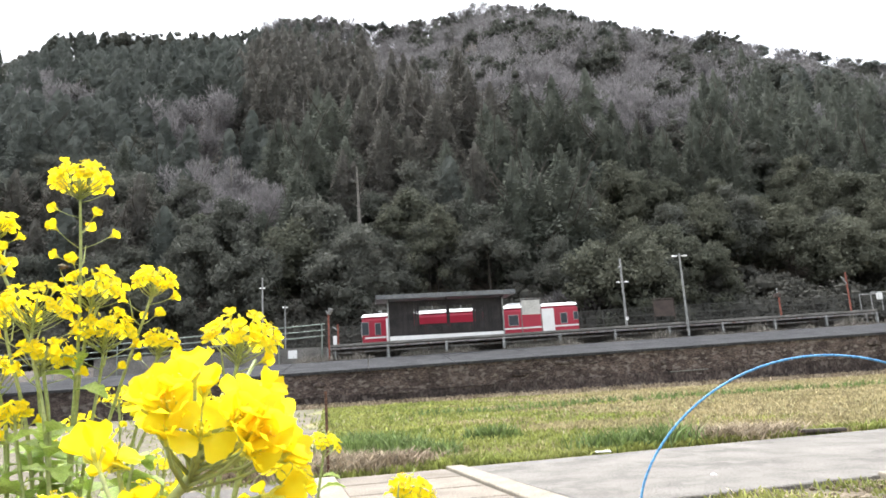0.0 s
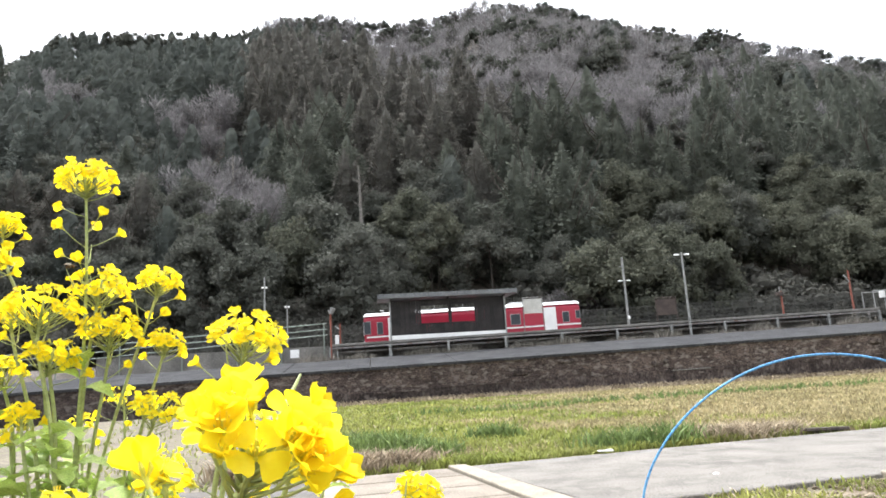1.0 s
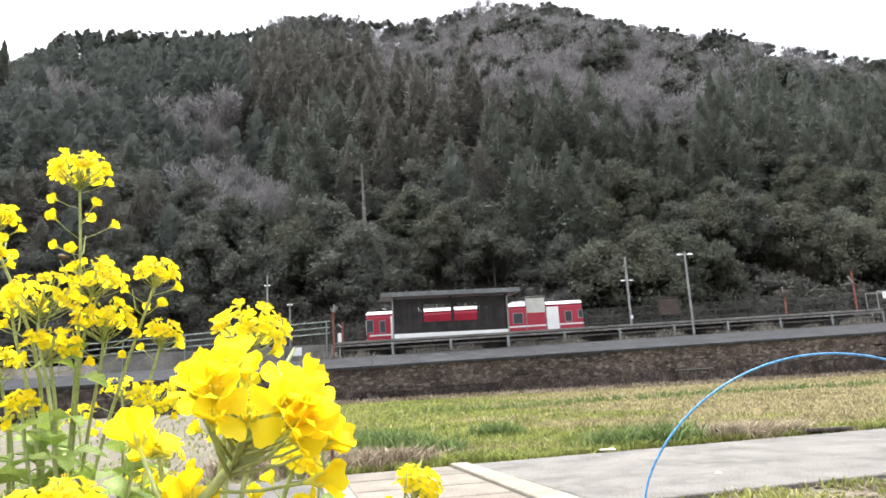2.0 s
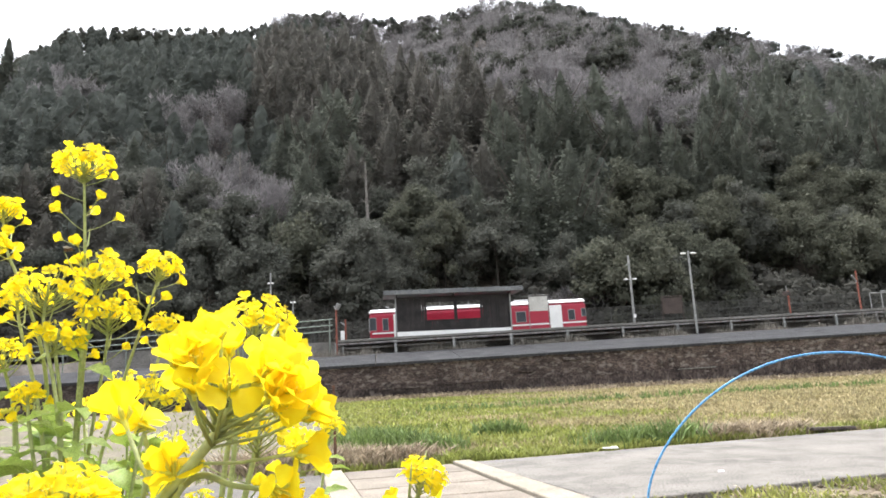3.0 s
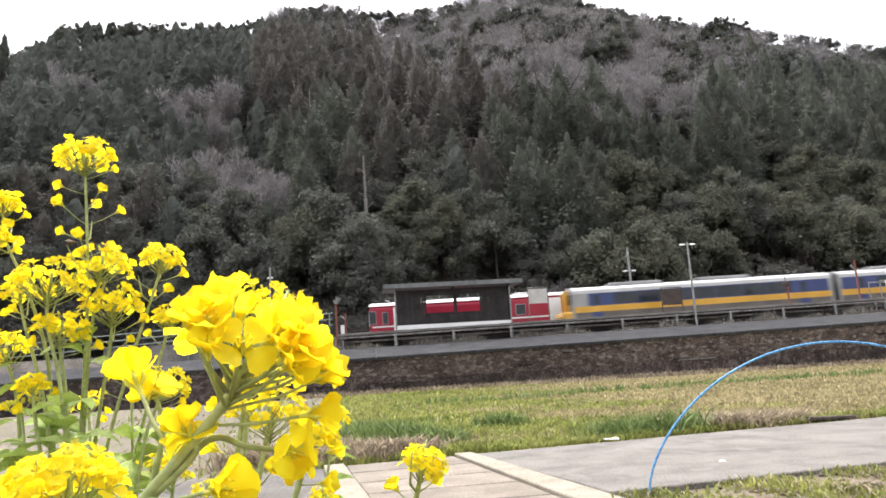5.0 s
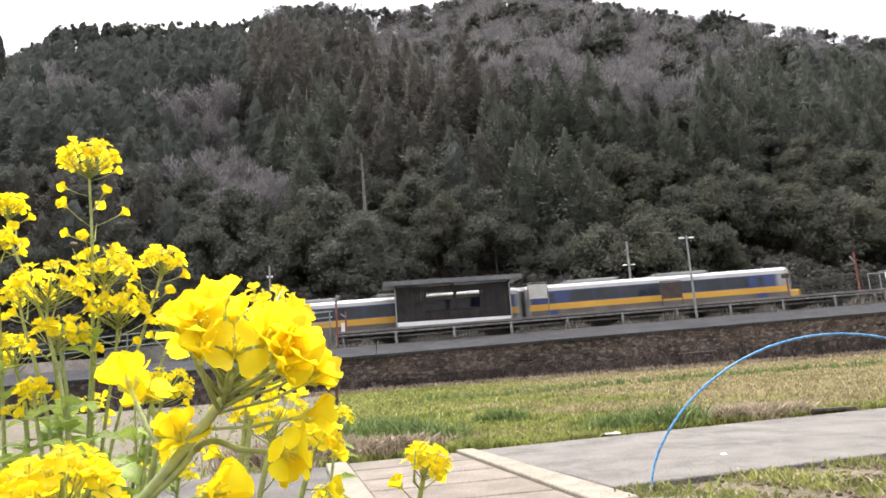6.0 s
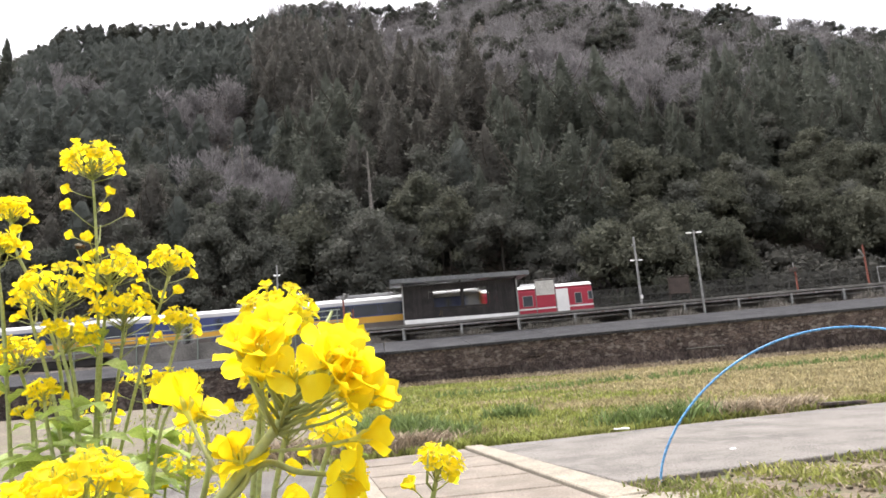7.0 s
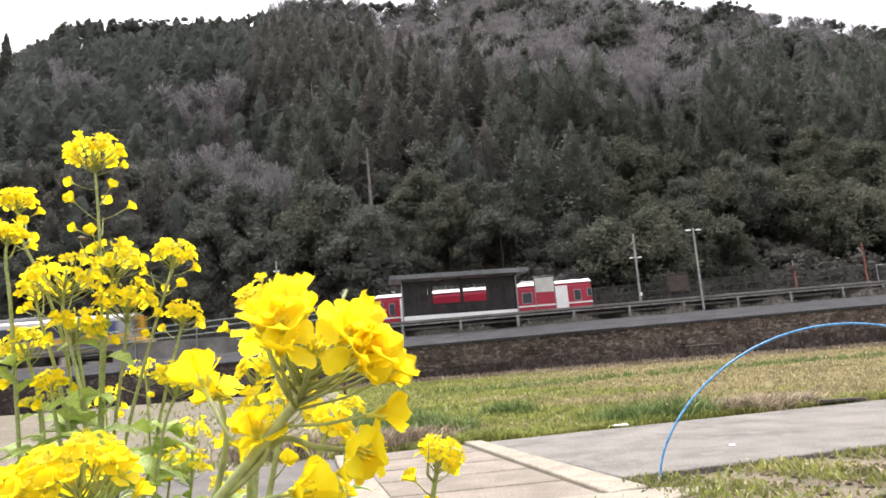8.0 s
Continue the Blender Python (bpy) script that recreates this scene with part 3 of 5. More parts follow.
def lamp_pole(s, d, h0, height, heads, label, radius=0.07, reach=0.4):
    t = thing("lamp_pole", st(s, d, h0), label, "lamp post")
    part("pole", tube([(0, 0, 0), (0, 0, height)], [radius, radius * 0.75], 10), M["galv"], t)
    for z in heads:
        part("arm", tube([(-reach, 0, z), (reach, 0, z)], 0.025, 6), M["galv"], t)
        for sx in (-1, 1):
            bm = bmesh.new()
            bmesh.ops.create_uvsphere(bm, u_segments=12, v_segments=8, radius=1, matrix=Matrix.Translation((sx * reach * 0.95, 0, z - 0.03)) @ Matrix.Diagonal((reach * 0.6, 0.11, 0.07, 1)))
            part("lamp_head", bm, M["white"], t, smooth=True)
    return t


lamp_pole(17.7, -0.35, 3.05, 6.15, (6.0,), "tall grey lamp post with two white heads", 0.085)
p2 = lamp_pole(17.75, 11.6, 3.2, 7.85, (5.75,), "tall grey pole with lamps and a loudspeaker", 0.12)
part("cross_arm", tube([(-0.25, 0, 7.0), (0.05, 0, 7.15)], 0.06, 8), M["galv"], p2)
part("meter", box(0.2, 0.15, 0.3, 0.05, -0.12, 2.3, 0.02), M["white"], p2)
lamp_pole(-12.9, 6.9, 3.0, 7.3, (6.5,), "grey lamp post with white heads", 0.08, 0.16)
lamp_pole(-11.2, 6.9, 3.0, 5.0, (4.9,), "short grey lamp post", 0.06, 0.14)


def orange_pole(s, d, h0, height, kind):
    t = thing("signal_pole", st(s, d, h0), "faded orange pole with a small fitting", "pole")
    part("pole", tube([(0, 0, 0), (0, 0, height)], 0.065, 10), M["orange"], t)
    if kind == 0:
        part("bracket", tube([(0, 0, height * 0.7), (-0.35, 0, height * 0.88)], 0.06, 8), M["galv"], t)
    elif kind == 1:
        part("cap", box(0.5, 0.3, 0.3, -0.1, 0, height - 0.35, 0.04), M["board_brown"], t)
        part("finial", tube([(-0.08, 0, height), (-0.08, 0, height + 0.35)], 0.04, 6), M["galv"], t)
    else:
        bm = tube([(0.05, -0.1, height - 0.05), (0.2, -0.16, height + 0.35)], [0.1, 0.2], 14)
        part("mirror", bm, M["silver"], t)
        part("bracket", tube([(0, 0, height - 0.1), (-0.15, 0, height + 0.25)], 0.05, 8), M["galv"], t)


orange_pole(31.25, 1.0, DECK_H, 3.0, 0)
orange_pole(25.65, 1.0, DECK_H, 1.75, 1)
orange_pole(-7.5, 0.0, 3.2, 3.2, 2)
orange_pole(-6.9, 0.3, DECK_H, 1.4, 0)
bx = thing("junction_box", st(-7.1, 0.1, DECK_H - 0.1), "white equipment box on the platform end", "box")
part("case", box(0.25, 0.2, 0.6, 0, 0, 0.1, 0.02), M["white"], bx)
part("stand", box(0.08, 0.08, 1.1, 0, 0, -1.0), M["galv"], bx)

fence = thing("fence", st(0, 12.3, 0, True), "dark wire fence on thin posts behind the tracks", "fence", kind="structure")
for i in range(-12, 26):
    part("post", box(0.07, 0.07, 2.4, i * 2.0, 0, 4.2), M["mesh"], fence)
for z in (4.7, 5.3, 5.9, 6.55):
    part("rail", box(76, 0.05, 0.05, 13, 0, z), M["mesh"], fence)
bm = bmesh.new()
for i in range(-24 * 7, 51 * 7):
    for sgn in (-1, 1):
        x = i / 7
        v = [bm.verts.new((x, 0, 4.4)), bm.verts.new((x + 0.022, 0, 4.4)), bm.verts.new((x + 0.022 + sgn * 1.0, 0, 6.5)), bm.verts.new((x + sgn * 1.0, 0, 6.5))]
        bm.faces.new(v)
tagged(part("wire_mesh", bm, M["mesh"], fence), kind="stuff")

# platform end and ramp
rail = thing("ramp_railing", st(-10.9, 0.6, 0), "pale green pipe railing along the ramp", "railing")
for i, s0 in enumerate((-14.5, -10.5, -6.5, -2.9, 0.0, 2.9)):
    top = 5.55 + 0.055 * (s0 + 3) if s0 < 3 else 5.6
    part("post", tube([(s0, 0, 3.0), (s0, 0, top)], 0.045, 8), M["palegreen"], rail)
for dz in (0, -0.4, -0.8):
    part("bar", tube([(-26, 0, 4.4 + dz), (3.1, 0, 5.85 + dz)], 0.04, 8), M["palegreen"], rail)
ramp = part("ramp", extrude_profile([(0.2, 3.0), (2.8, 3.0), (2.8, 4.3), (0.2, 4.3)], -12, 3.2), M["platform"], at=st(-10.9, 0.5, 0))
tagged(ramp, "concrete ramp wall at the platform end", "ramp", kind="structure")
mile = thing("notice_plate", st(-10.0, 0.6, 3.5), "white plate on the ramp wall", "sign")
part("plate", box(0.6, 0.04, 0.55, 0, 0.06, 0.1, 0.01), M["white"], mile)

cabin = thing("stair_cage", st(33.6, 1.2, DECK_H), "grey steel frame at the platform end with a white box", "railing")
for x in (-0.9, 0.9):
    for y in (-0.6, 0.6):
        part("post", tube([(x, y, 0), (x, y, 1.3)], 0.04, 6), M["galv"], cabin)
for y in (-0.6, 0.6):
    part("rail", tube([(-0.9, y, 1.3), (0.9, y, 1.3), (3.4, y, -0.5)], 0.04, 6), M["galv"], cabin)
part("box", box(0.35, 0.25, 0.5, -0.2, -0.6, 0.75, 0.03), M["white"], cabin)


# ---- trees ----
def cards(centres, along, normals, lengths, widths, rng):
    """Leaf sprays as small bent quads: arrays of places, directions and sizes."""
    n = len(centres)
    side = np.cross(along, normals)
    side /= np.linalg.norm(side, axis=1, keepdims=True) + 1e-9
    l, w = lengths[:, None] / 2, widths[:, None] / 2
    a = centres - along * l
    b = centres + side * w * rng.uniform(0.6, 1.2, (n, 1)) - along * l * 0.1
    c = centres + along * l + normals * l * rng.uniform(-0.5, 0.3, (n, 1))
    d = centres - side * w * rng.uniform(0.6, 1.2, (n, 1)) + along * l * 0.15
    return np.stack([a, b, c, d], 1).reshape(-1, 3), np.arange(n * 4).reshape(n, 4)


def unit(v):
    return v / (np.linalg.norm(v, axis=1, keepdims=True) + 1e-9)


FINE = [1.0]


def blob(centre, size, rng, rows_=5, cols=8):
    """A lumpy closed mass of foliage, as quads."""
    th = np.linspace(0.12, math.pi - 0.12, rows_)
    ph = np.arange(cols) * math.tau / cols
    T, P = np.meshgrid(th, ph, indexing="ij")
    r = rng.uniform(0.86, 1.08, T.shape)
    v = np.stack([np.sin(T) * np.cos(P) * r * size[0], np.sin(T) * np.sin(P) * r * size[1], np.cos(T) * r * size[2]], -1).reshape(-1, 3) + centre
    return v, quad_grid(rows_, cols)


def quad_grid(rows_, cols):
    i, j = np.meshgrid(np.arange(rows_ - 1), np.arange(cols), indexing="ij")
    k = (j + 1) % cols
    return np.stack([i * cols + j, (i + 1) * cols + j, (i + 1) * cols + k, i * cols + k], -1).reshape(-1, 4)


def join(pieces):
    V, Fq, base = [], [], 0
    for v, f in pieces:
        V.append(v)
        Fq.append(f + base)
        base += len(v)
    return np.concatenate(V), np.concatenate(Fq)


def conifer_crown(rng, height, radius, count, point=0.75, base=0.1):
    """A spire: a lumpy inner mass under tiers of drooping sprays; point: how sharply it tapers."""
    seed = rng.uniform(0, 6, 4)

    def reach(z, ang):
        taper = np.clip((1 - z), 0, 1) ** point * np.clip((z - base + 0.1) * 6, 0.3, 1)
        tier = 1 + 0.1 * np.sin(z * 34 + seed[0] + 1.3 * np.sin(ang * 2 + seed[3]))
        ragged = 1 + 0.16 * np.sin(ang * 3 + z * 9 + seed[1]) + 0.12 * np.sin(ang * 5 - z * 16 + seed[2])
        return radius * (taper + 0.02) * tier * ragged

    rows_, cols = 14, 9
    z0, a0 = np.meshgrid(np.linspace(base, 0.985, rows_), np.arange(cols) * math.tau / cols, indexing="ij")
    r0 = reach(z0, a0) * rng.uniform(0.5, 0.72, z0.shape)
    hull = (np.stack([np.cos(a0) * r0, np.sin(a0) * r0, z0 * height], -1).reshape(-1, 3), quad_grid(rows_, cols))
    k = 1 - np.sqrt(1 - rng.uniform(0, 0.995, count))
    z = base + (1 - base) * k
    ang = rng.uniform(0, math.tau, count)
    r = reach(z, ang) * rng.uniform(0.5, 1.12, count)
    c = np.stack([np.cos(ang) * r, np.sin(ang) * r, z * height], 1)
    along = unit(np.stack([np.cos(ang), np.sin(ang), -0.75 + 0.9 * z], 1) + rng.normal(0, 0.3, (count, 3)))
    nor = unit(np.stack([np.cos(ang), np.sin(ang), np.full(count, 0.75)], 1) + rng.normal(0, 0.42, (count, 3)))
    size = FINE[0] * height * 0.026 * rng.uniform(0.6, 1.4, count) * (1.15 - 0.5 * z)
    return hull, cards(c, along, nor, size * 1.4, size * 0.8, rng)


def round_crown(rng, height, radius, count, low=0.2, m=30):
    """Overlapping leafy clumps of different size over a dome."""
    az = np.arange(m) * 2.4 + rng.normal(0, 0.3, m)
    q = np.sqrt((np.arange(m) + 0.5) / m)
    up = low + (0.86 - low) * np.sqrt(np.clip(1 - q ** 2, 0, 1)) * rng.uniform(0.7, 1.12, m)
    cc = np.stack([np.cos(az) * q * radius * 0.75, np.sin(az) * q * radius * 0.75, height * up], 1)
    cr = radius * rng.uniform(0.19, 0.38, m)
    hull = [blob(cc[i], (cr[i] * 0.58, cr[i] * 0.58, cr[i] * 0.5), rng, 4, 7) for i in range(m)]
    pick = rng.choice(m, count, p=cr ** 2 / (cr ** 2).sum())
    d = unit(rng.normal(0, 1, (count, 3)) + np.array([0, 0, 0.2]))
    c = cc[pick] + d * cr[pick][:, None] * np.array([1, 1, 0.84]) * rng.uniform(0.62, 1.18, (count, 1))
    along = unit(d * 0.3 + rng.normal(0, 0.7, (count, 3)))
    nor = unit(d + np.array([0, 0, 0.35]) + rng.normal(0, 0.45, (count, 3)))
    size = FINE[0] * max(radius, 3.4) * 0.085 * rng.uniform(0.5, 1.5, count)
    return join(hull), cards(c, along, nor, size, size * 0.7, rng)


def bare_crown(rng, height, radius, count):
    """A fan of fine twigs in several sprays."""
    m = 18
    cc = np.stack([rng.normal(0, 0.45, m) * radius, rng.normal(0, 0.45, m) * radius, height * rng.uniform(0.3, 0.86, m)], 1)
    cr = radius * rng.uniform(0.28, 0.5, m)
    pick = rng.integers(m, size=count)
    d = unit(rng.normal(0, 1, (count, 3)))
    c = cc[pick] + d * cr[pick][:, None] * rng.uniform(0.2, 1.1, (count, 1))
    along = unit(d * 0.6 + np.array([0, 0, 0.8]) + rng.normal(0, 0.4, (count, 3)))
    nor = unit(np.array([0, -0.8, 0.7]) + rng.normal(0, 0.6, (count, 3)))
    size = FINE[0] * height * rng.uniform(0.06, 0.14, count)
    return (np.zeros((0, 3)), np.zeros((0, 4), int)), cards(c, along, nor, size, np.clip(size * 0.16, 0.06, 0.16), rng)


def trunk_parts(rng, height, kind):
    """Verts and faces of a tapered trunk with limbs."""
    bm = bmesh.new()
    r = height * (0.014 if kind in ("cedar", "greencedar", "cypress") else 0.009)
    bend = rng.normal(0, 0.02 * height, 2)
    top = 0.96 if kind in ("cedar", "greencedar", "cypress", "pine") else 0.75
    tube([(0, 0, -1.5), (bend[0] * 0.4, bend[1] * 0.4, height * 0.4), (bend[0], bend[1], height * top)], [r * 1.25, r * 0.8, r * 0.15], 6, bm)
    for i in range(9 if kind == "bare" else 5):
        z = height * rng.uniform(0.3, 0.7)
        a = rng.uniform(0, math.tau)
        out_ = height * rng.uniform(0.14, 0.28)
        p0 = Vector((bend[0] * z / height, bend[1] * z / height, z))
        p1 = p0 + Vector((math.cos(a) * out_ * 0.6, math.sin(a) * out_ * 0.6, out_ * 0.7))
        p2 = p1 + Vector((math.cos(a + 0.4) * out_ * 0.4, math.sin(a + 0.4) * out_ * 0.4, out_ * 0.7))
        tube([p0, p1, p2], [r * 0.45, r * 0.3, r * 0.08], 4, bm)
    bm.verts.index_update()
    v = np.array([x.co[:] for x in bm.verts])
    f = [[x.index for x in q.verts] for q in bm.faces]
    bm.free()
    return v, f


def crown_of(kind, rng, height, radius, count):
    if kind in ("cedar", "greencedar"):
        return conifer_crown(rng, height, radius, count)
    if kind == "cypress":
        return conifer_crown(rng, height, radius, count, 0.48)
    if kind == "pine":
        return round_crown(rng, height, radius, count, 0.6, 7)
    if kind == "bare":
        return bare_crown(rng, height, radius, count)
    return round_crown(rng, height, radius, count, 0.1 if kind != "shrub" else 0.02)


SIZES = {"cedar": (16.0, 3.7, 2100), "greencedar": (15.0, 3.7, 2100), "cypress": (12.0, 3.3, 1700), "broadleaf": (10.0, 3.7, 2900), "olive": (9.5, 3.7, 3000), "bare": (9.5, 3.8, 1100), "pine": (10.5, 2.8, 800), "shrub": (3.2, 2.4, 1500)}
LABEL = {"cedar": "tall cedar with brown-green drooping sprays", "greencedar": "tall dark green cedar with a pointed top", "cypress": "dark green cypress on the hillside", "broadleaf": "rounded dark evergreen broadleaf tree on the hillside",
         "olive": "olive-green evergreen tree with many leafy clumps", "bare": "leafless grey-brown tree on the hillside", "pine": "thin-stemmed ridge pine with a high crown", "shrub": "low grey-green shrub at the foot of the hill"}
PROTO, VARIANTS = {}, 5


def prototypes(kind, light):
    """Shared meshes of a kind; light: fewer, larger sprays for far trees."""
    made = []
    H, R, n = SIZES[kind]
    FINE[0] = 1.2 if light else 0.85
    n = n * (0.45 if kind != "bare" else 0.6) if light else n * 2.2
    for i in range(VARIANTS):
        rng = np.random.default_rng(100 + i + 17 * len(kind))
        tv, tf = trunk_parts(rng, H, kind)
        hull, leaves = crown_of(kind, rng, H * rng.uniform(0.94, 1.05), R * rng.uniform(0.88, 1.15), int(n))
        cv, cf = join([hull, leaves])
        made.append((tv, tf, cv, cf))
    return made


def mesh_from(name, v, f, material):
    me_ = bpy.data.meshes.new(name)
    me_.from_pydata(v.tolist(), [], f if isinstance(f, list) else f.tolist())
    me_.materials.append(material)
    return me_


# stands of one kind on the slope: bearing x / y, steepness of the sight line, and half-widths of both
STANDS = (
    ("bare", -0.331, 0.404, 0.064, 0.059), ("bare", -0.293, 0.295, 0.063, 0.048), ("bare", -0.484, 0.359, 0.047, 0.028), ("bare", -0.57, 0.472, 0.044, 0.028),
    ("cedar", -0.228, 0.457, 0.043, 0.09), ("cedar", -0.59, 0.29, 0.05, 0.053), ("cedar", -0.452, 0.274, 0.038, 0.052),
    ("greencedar", -0.162, 0.318, 0.076, 0.062), ("bare", -0.053, 0.515, 0.079, 0.05), ("bare", 0.09, 0.485, 0.13, 0.07), ("bare", 0.29, 0.43, 0.21, 0.065),
    ("cedar", -0.065, 0.4, 0.163, 0.1), ("greencedar", 0.402, 0.335, 0.36, 0.05), ("greencedar", 0.138, 0.257, 0.084, 0.1),
    ("olive", 0.46, 0.18, 0.28, 0.13), ("broadleaf", -0.173, 0.2, 0.25, 0.1), ("broadleaf", -0.531, 0.25, 0.16, 0.1),
)


def kind_at(x, y, z, rng):
    """Which tree grows where: stands of one kind, cypress on the upper west side and mixed woods between them."""
    u, e = x / y + rng.normal(0, 0.012), (z + 6) / y + rng.normal(0, 0.01)
    if z < 9:
        return rng.choice(["shrub", "broadleaf", "olive"], p=[0.5, 0.4, 0.1] if u < 0.2 else [0.4, 0.1, 0.5])
    for k, uc, ec, ru, re_ in STANDS:
        if ((u - uc) / ru) ** 2 + ((e - ec) / re_) ** 2 < 1:
            keep = {"broadleaf": 0.7, "bare": 0.72}.get(k, 0.9)
            return k if rng.random() < keep else rng.choice(["cypress", "greencedar", "olive"]) if k == "broadleaf" else "broadleaf"
    if e > 0.47 and u > 0.05:
        return rng.choice(["bare", "broadleaf", "pine"], p=[0.5, 0.35, 0.15])
    if u < -0.2 and e > 0.33:
        return "cypress"
    return rng.choice(["broadleaf", "cypress", "greencedar", "bare"], p=[0.45, 0.2, 0.2, 0.15])


def stand_at(u, e, height):
    """Where on the slope a tree of that height reaches the sight line u, e."""
    y = np.arange(FOOT_Y + 2, RIDGE_Y, 0.5)
    rise = (hill(u * y, y) + height - EYE) / y
    i = int(np.argmax(rise >= e))
    return u * y[i], y[i]


def plant_forest():
    rng = np.random.default_rng(11)
    for k in SIZES:
        PROTO[k] = prototypes(k, True)
    meshes = {}
    for k in SIZES:
        lk = {"pine": "cypress"}.get(k, k)
        for i, (tv, tf, cv, cf) in enumerate(prototypes(k, False)):
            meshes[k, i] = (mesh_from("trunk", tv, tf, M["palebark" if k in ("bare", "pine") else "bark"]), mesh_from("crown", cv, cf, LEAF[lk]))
    spots = []
    y = FOOT_Y + 1.0
    while y < RIDGE_Y + 8:
        step = 4.3 + 1.3 * (y - FOOT_Y) / (RIDGE_Y - FOOT_Y)
        x = -0.86 * y - 6
        while x < 0.82 * y + 6:
            spots.append((x + rng.normal(0, step * 0.28), y + rng.normal(0, step * 0.28) + 0.1 * x * (1 - (y - FOOT_Y) / (RIDGE_Y - FOOT_Y))))
            x += step * rng.uniform(0.85, 1.2)
        y += step * 0.9
    # single big cedars that stand before the rest
    tall = [(-0.66, 0.57, 17, "greencedar"), (0.197, 0.346, 17, "greencedar"), (0.123, 0.337, 16, "greencedar"), (0.16, 0.3, 13, "greencedar"), (0.235, 0.29, 12, "greencedar"), (-0.249, 0.529, 15, "cedar"), (-0.098, 0.45, 15, "cedar"),
            (-0.065, 0.411, 15, "cedar"), (0.022, 0.42, 14, "cedar"), (0.069, 0.358, 14, "cedar"), (-0.03, 0.39, 14, "cedar"), (-0.2, 0.34, 14, "greencedar"), (-0.13, 0.37, 14, "cedar")]
    # a leafless bush by the fence
    plants = [(12.6, 66.4, 0.62, "bare")]
    for u, e, h, k in tall:
        x, y = stand_at(u, e, h)
        plants.append((x, y, h / SIZES[k][0], k))
    special = len(plants)

    def ridge_top(x, y):
        return np.interp(x / y, RIDGE_U, RIDGE_E) * y + EYE

    def ground_at(x, y):
        return float(hill(np.array([x]), np.array([y]))[0])

    for x, y in spots:
        z = ground_at(x, y)
        k = str(kind_at(x, y, z, rng))
        sc = rng.uniform(0.78, 1.15) * (0.8 if "cedar" in k and y < 85 else 1) * min(1, max(0.75, 1.6 - (y - FOOT_Y) / (RIDGE_Y - FOOT_Y)))
        room = ridge_top(x, y) - z - (0.8 if x / y < 0.5 else 3.0)
        if room < 2.5:
            continue
        plants.append((x, y, min(sc, room / SIZES[k][0]), k))
    # low bushes along the foot of the hill
    for x in np.arange(-70, 70, 1.7):
        for back in (0.2, 2.2):
            plants.append((x + rng.normal(0, 0.5), FOOT_Y + 0.1 * x + back + rng.normal(0, 0.4), rng.uniform(0.8, 1.5), "shrub"))
    # the crest: closed rounded crowns in the west, mixed woods, then thin pines in the east
    x = -165.0
    while x < 165:
        y = RIDGE_Y - 4 + rng.normal(0, 1.5)
        u = x / y
        k = rng.choice(["broadleaf", "cypress"], p=[0.75, 0.25]) if u < -0.25 else rng.choice(["pine", "bare", "broadleaf"], p=[0.35, 0.55, 0.1] if u > 0.5 else [0.4, 0.4, 0.2] if -0.14 < u < 0.0 or 0.26 < u < 0.32 else [0.15, 0.35, 0.5])
        plants.append((x, y, (ridge_top(x, y) - ground_at(x, y) + (rng.uniform(0.1, 1.0) if u < -0.25 else rng.uniform(0.3, 1.9))) / SIZES[str(k)][0], str(k)))
        x += 2.0
    zs = hill(np.array([p[0] for p in plants]), np.array([p[1] for p in plants]))
    order = sorted(range(len(plants)), key=lambda i: (i >= special, plants[i][1]))
    counts, heap = {}, {}
    for i in order:
        x, y, sc, k = plants[i]
        z = float(zs[i]) - 0.25
        v = int(rng.integers(VARIANTS))
        turn, wide = rng.uniform(0, math.tau), max(sc, 0.8) * rng.uniform(0.9, 1.15)
        counts[k] = counts.get(k, 0) + 1
        if counts[k] <= (90 if k == "shrub" else 55):
            name = {"shrub": "shrub"}.get(k, "tree")
            t = tagged(new(name), LABEL[k], "shrub" if k == "shrub" else "tree", k.replace("greencedar", "green cedar") + " trees on the hillside")
            t.matrix_basis = Matrix.LocRotScale((x, y, z), Euler((0, 0, turn)), (wide, wide, sc))
            part("trunk", meshes[k, v][0], None, t)
            part("crown", meshes[k, v][1], None, t)
        else:
            heap.setdefault(k, []).append((x, y, z, wide, sc, turn, v))
    for k, rows_ in heap.items():
        for which in ((0, 1) if k in ("bare", "pine") else (1,)):
            V, Fq, base = [], [], 0
            for x, y, z, wide, sc, turn, v in rows_:
                src = PROTO[k][v]
                vv, ff = (src[0], src[1]) if which == 0 else (src[2], src[3])
                c, q = math.cos(turn), math.sin(turn)
                w_ = np.stack([(vv[:, 0] * c - vv[:, 1] * q) * wide + x, (vv[:, 0] * q + vv[:, 1] * c) * wide + y, vv[:, 2] * sc + z], 1)
                V.append(w_)
                if which == 0:
                    Fq += [[j + base for j in f] for f in ff]
                else:
                    Fq.append(ff + base)
                base += len(vv)
            Fq = Fq if which == 0 else np.concatenate(Fq)
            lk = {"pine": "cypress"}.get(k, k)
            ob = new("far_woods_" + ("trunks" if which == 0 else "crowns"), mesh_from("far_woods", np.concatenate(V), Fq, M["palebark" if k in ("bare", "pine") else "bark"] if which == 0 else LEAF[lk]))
            tagged(ob, ("stems" if which == 0 else "foliage") + " of the dense woods on the upper hillside", "woods", kind="stuff")


plant_forest()


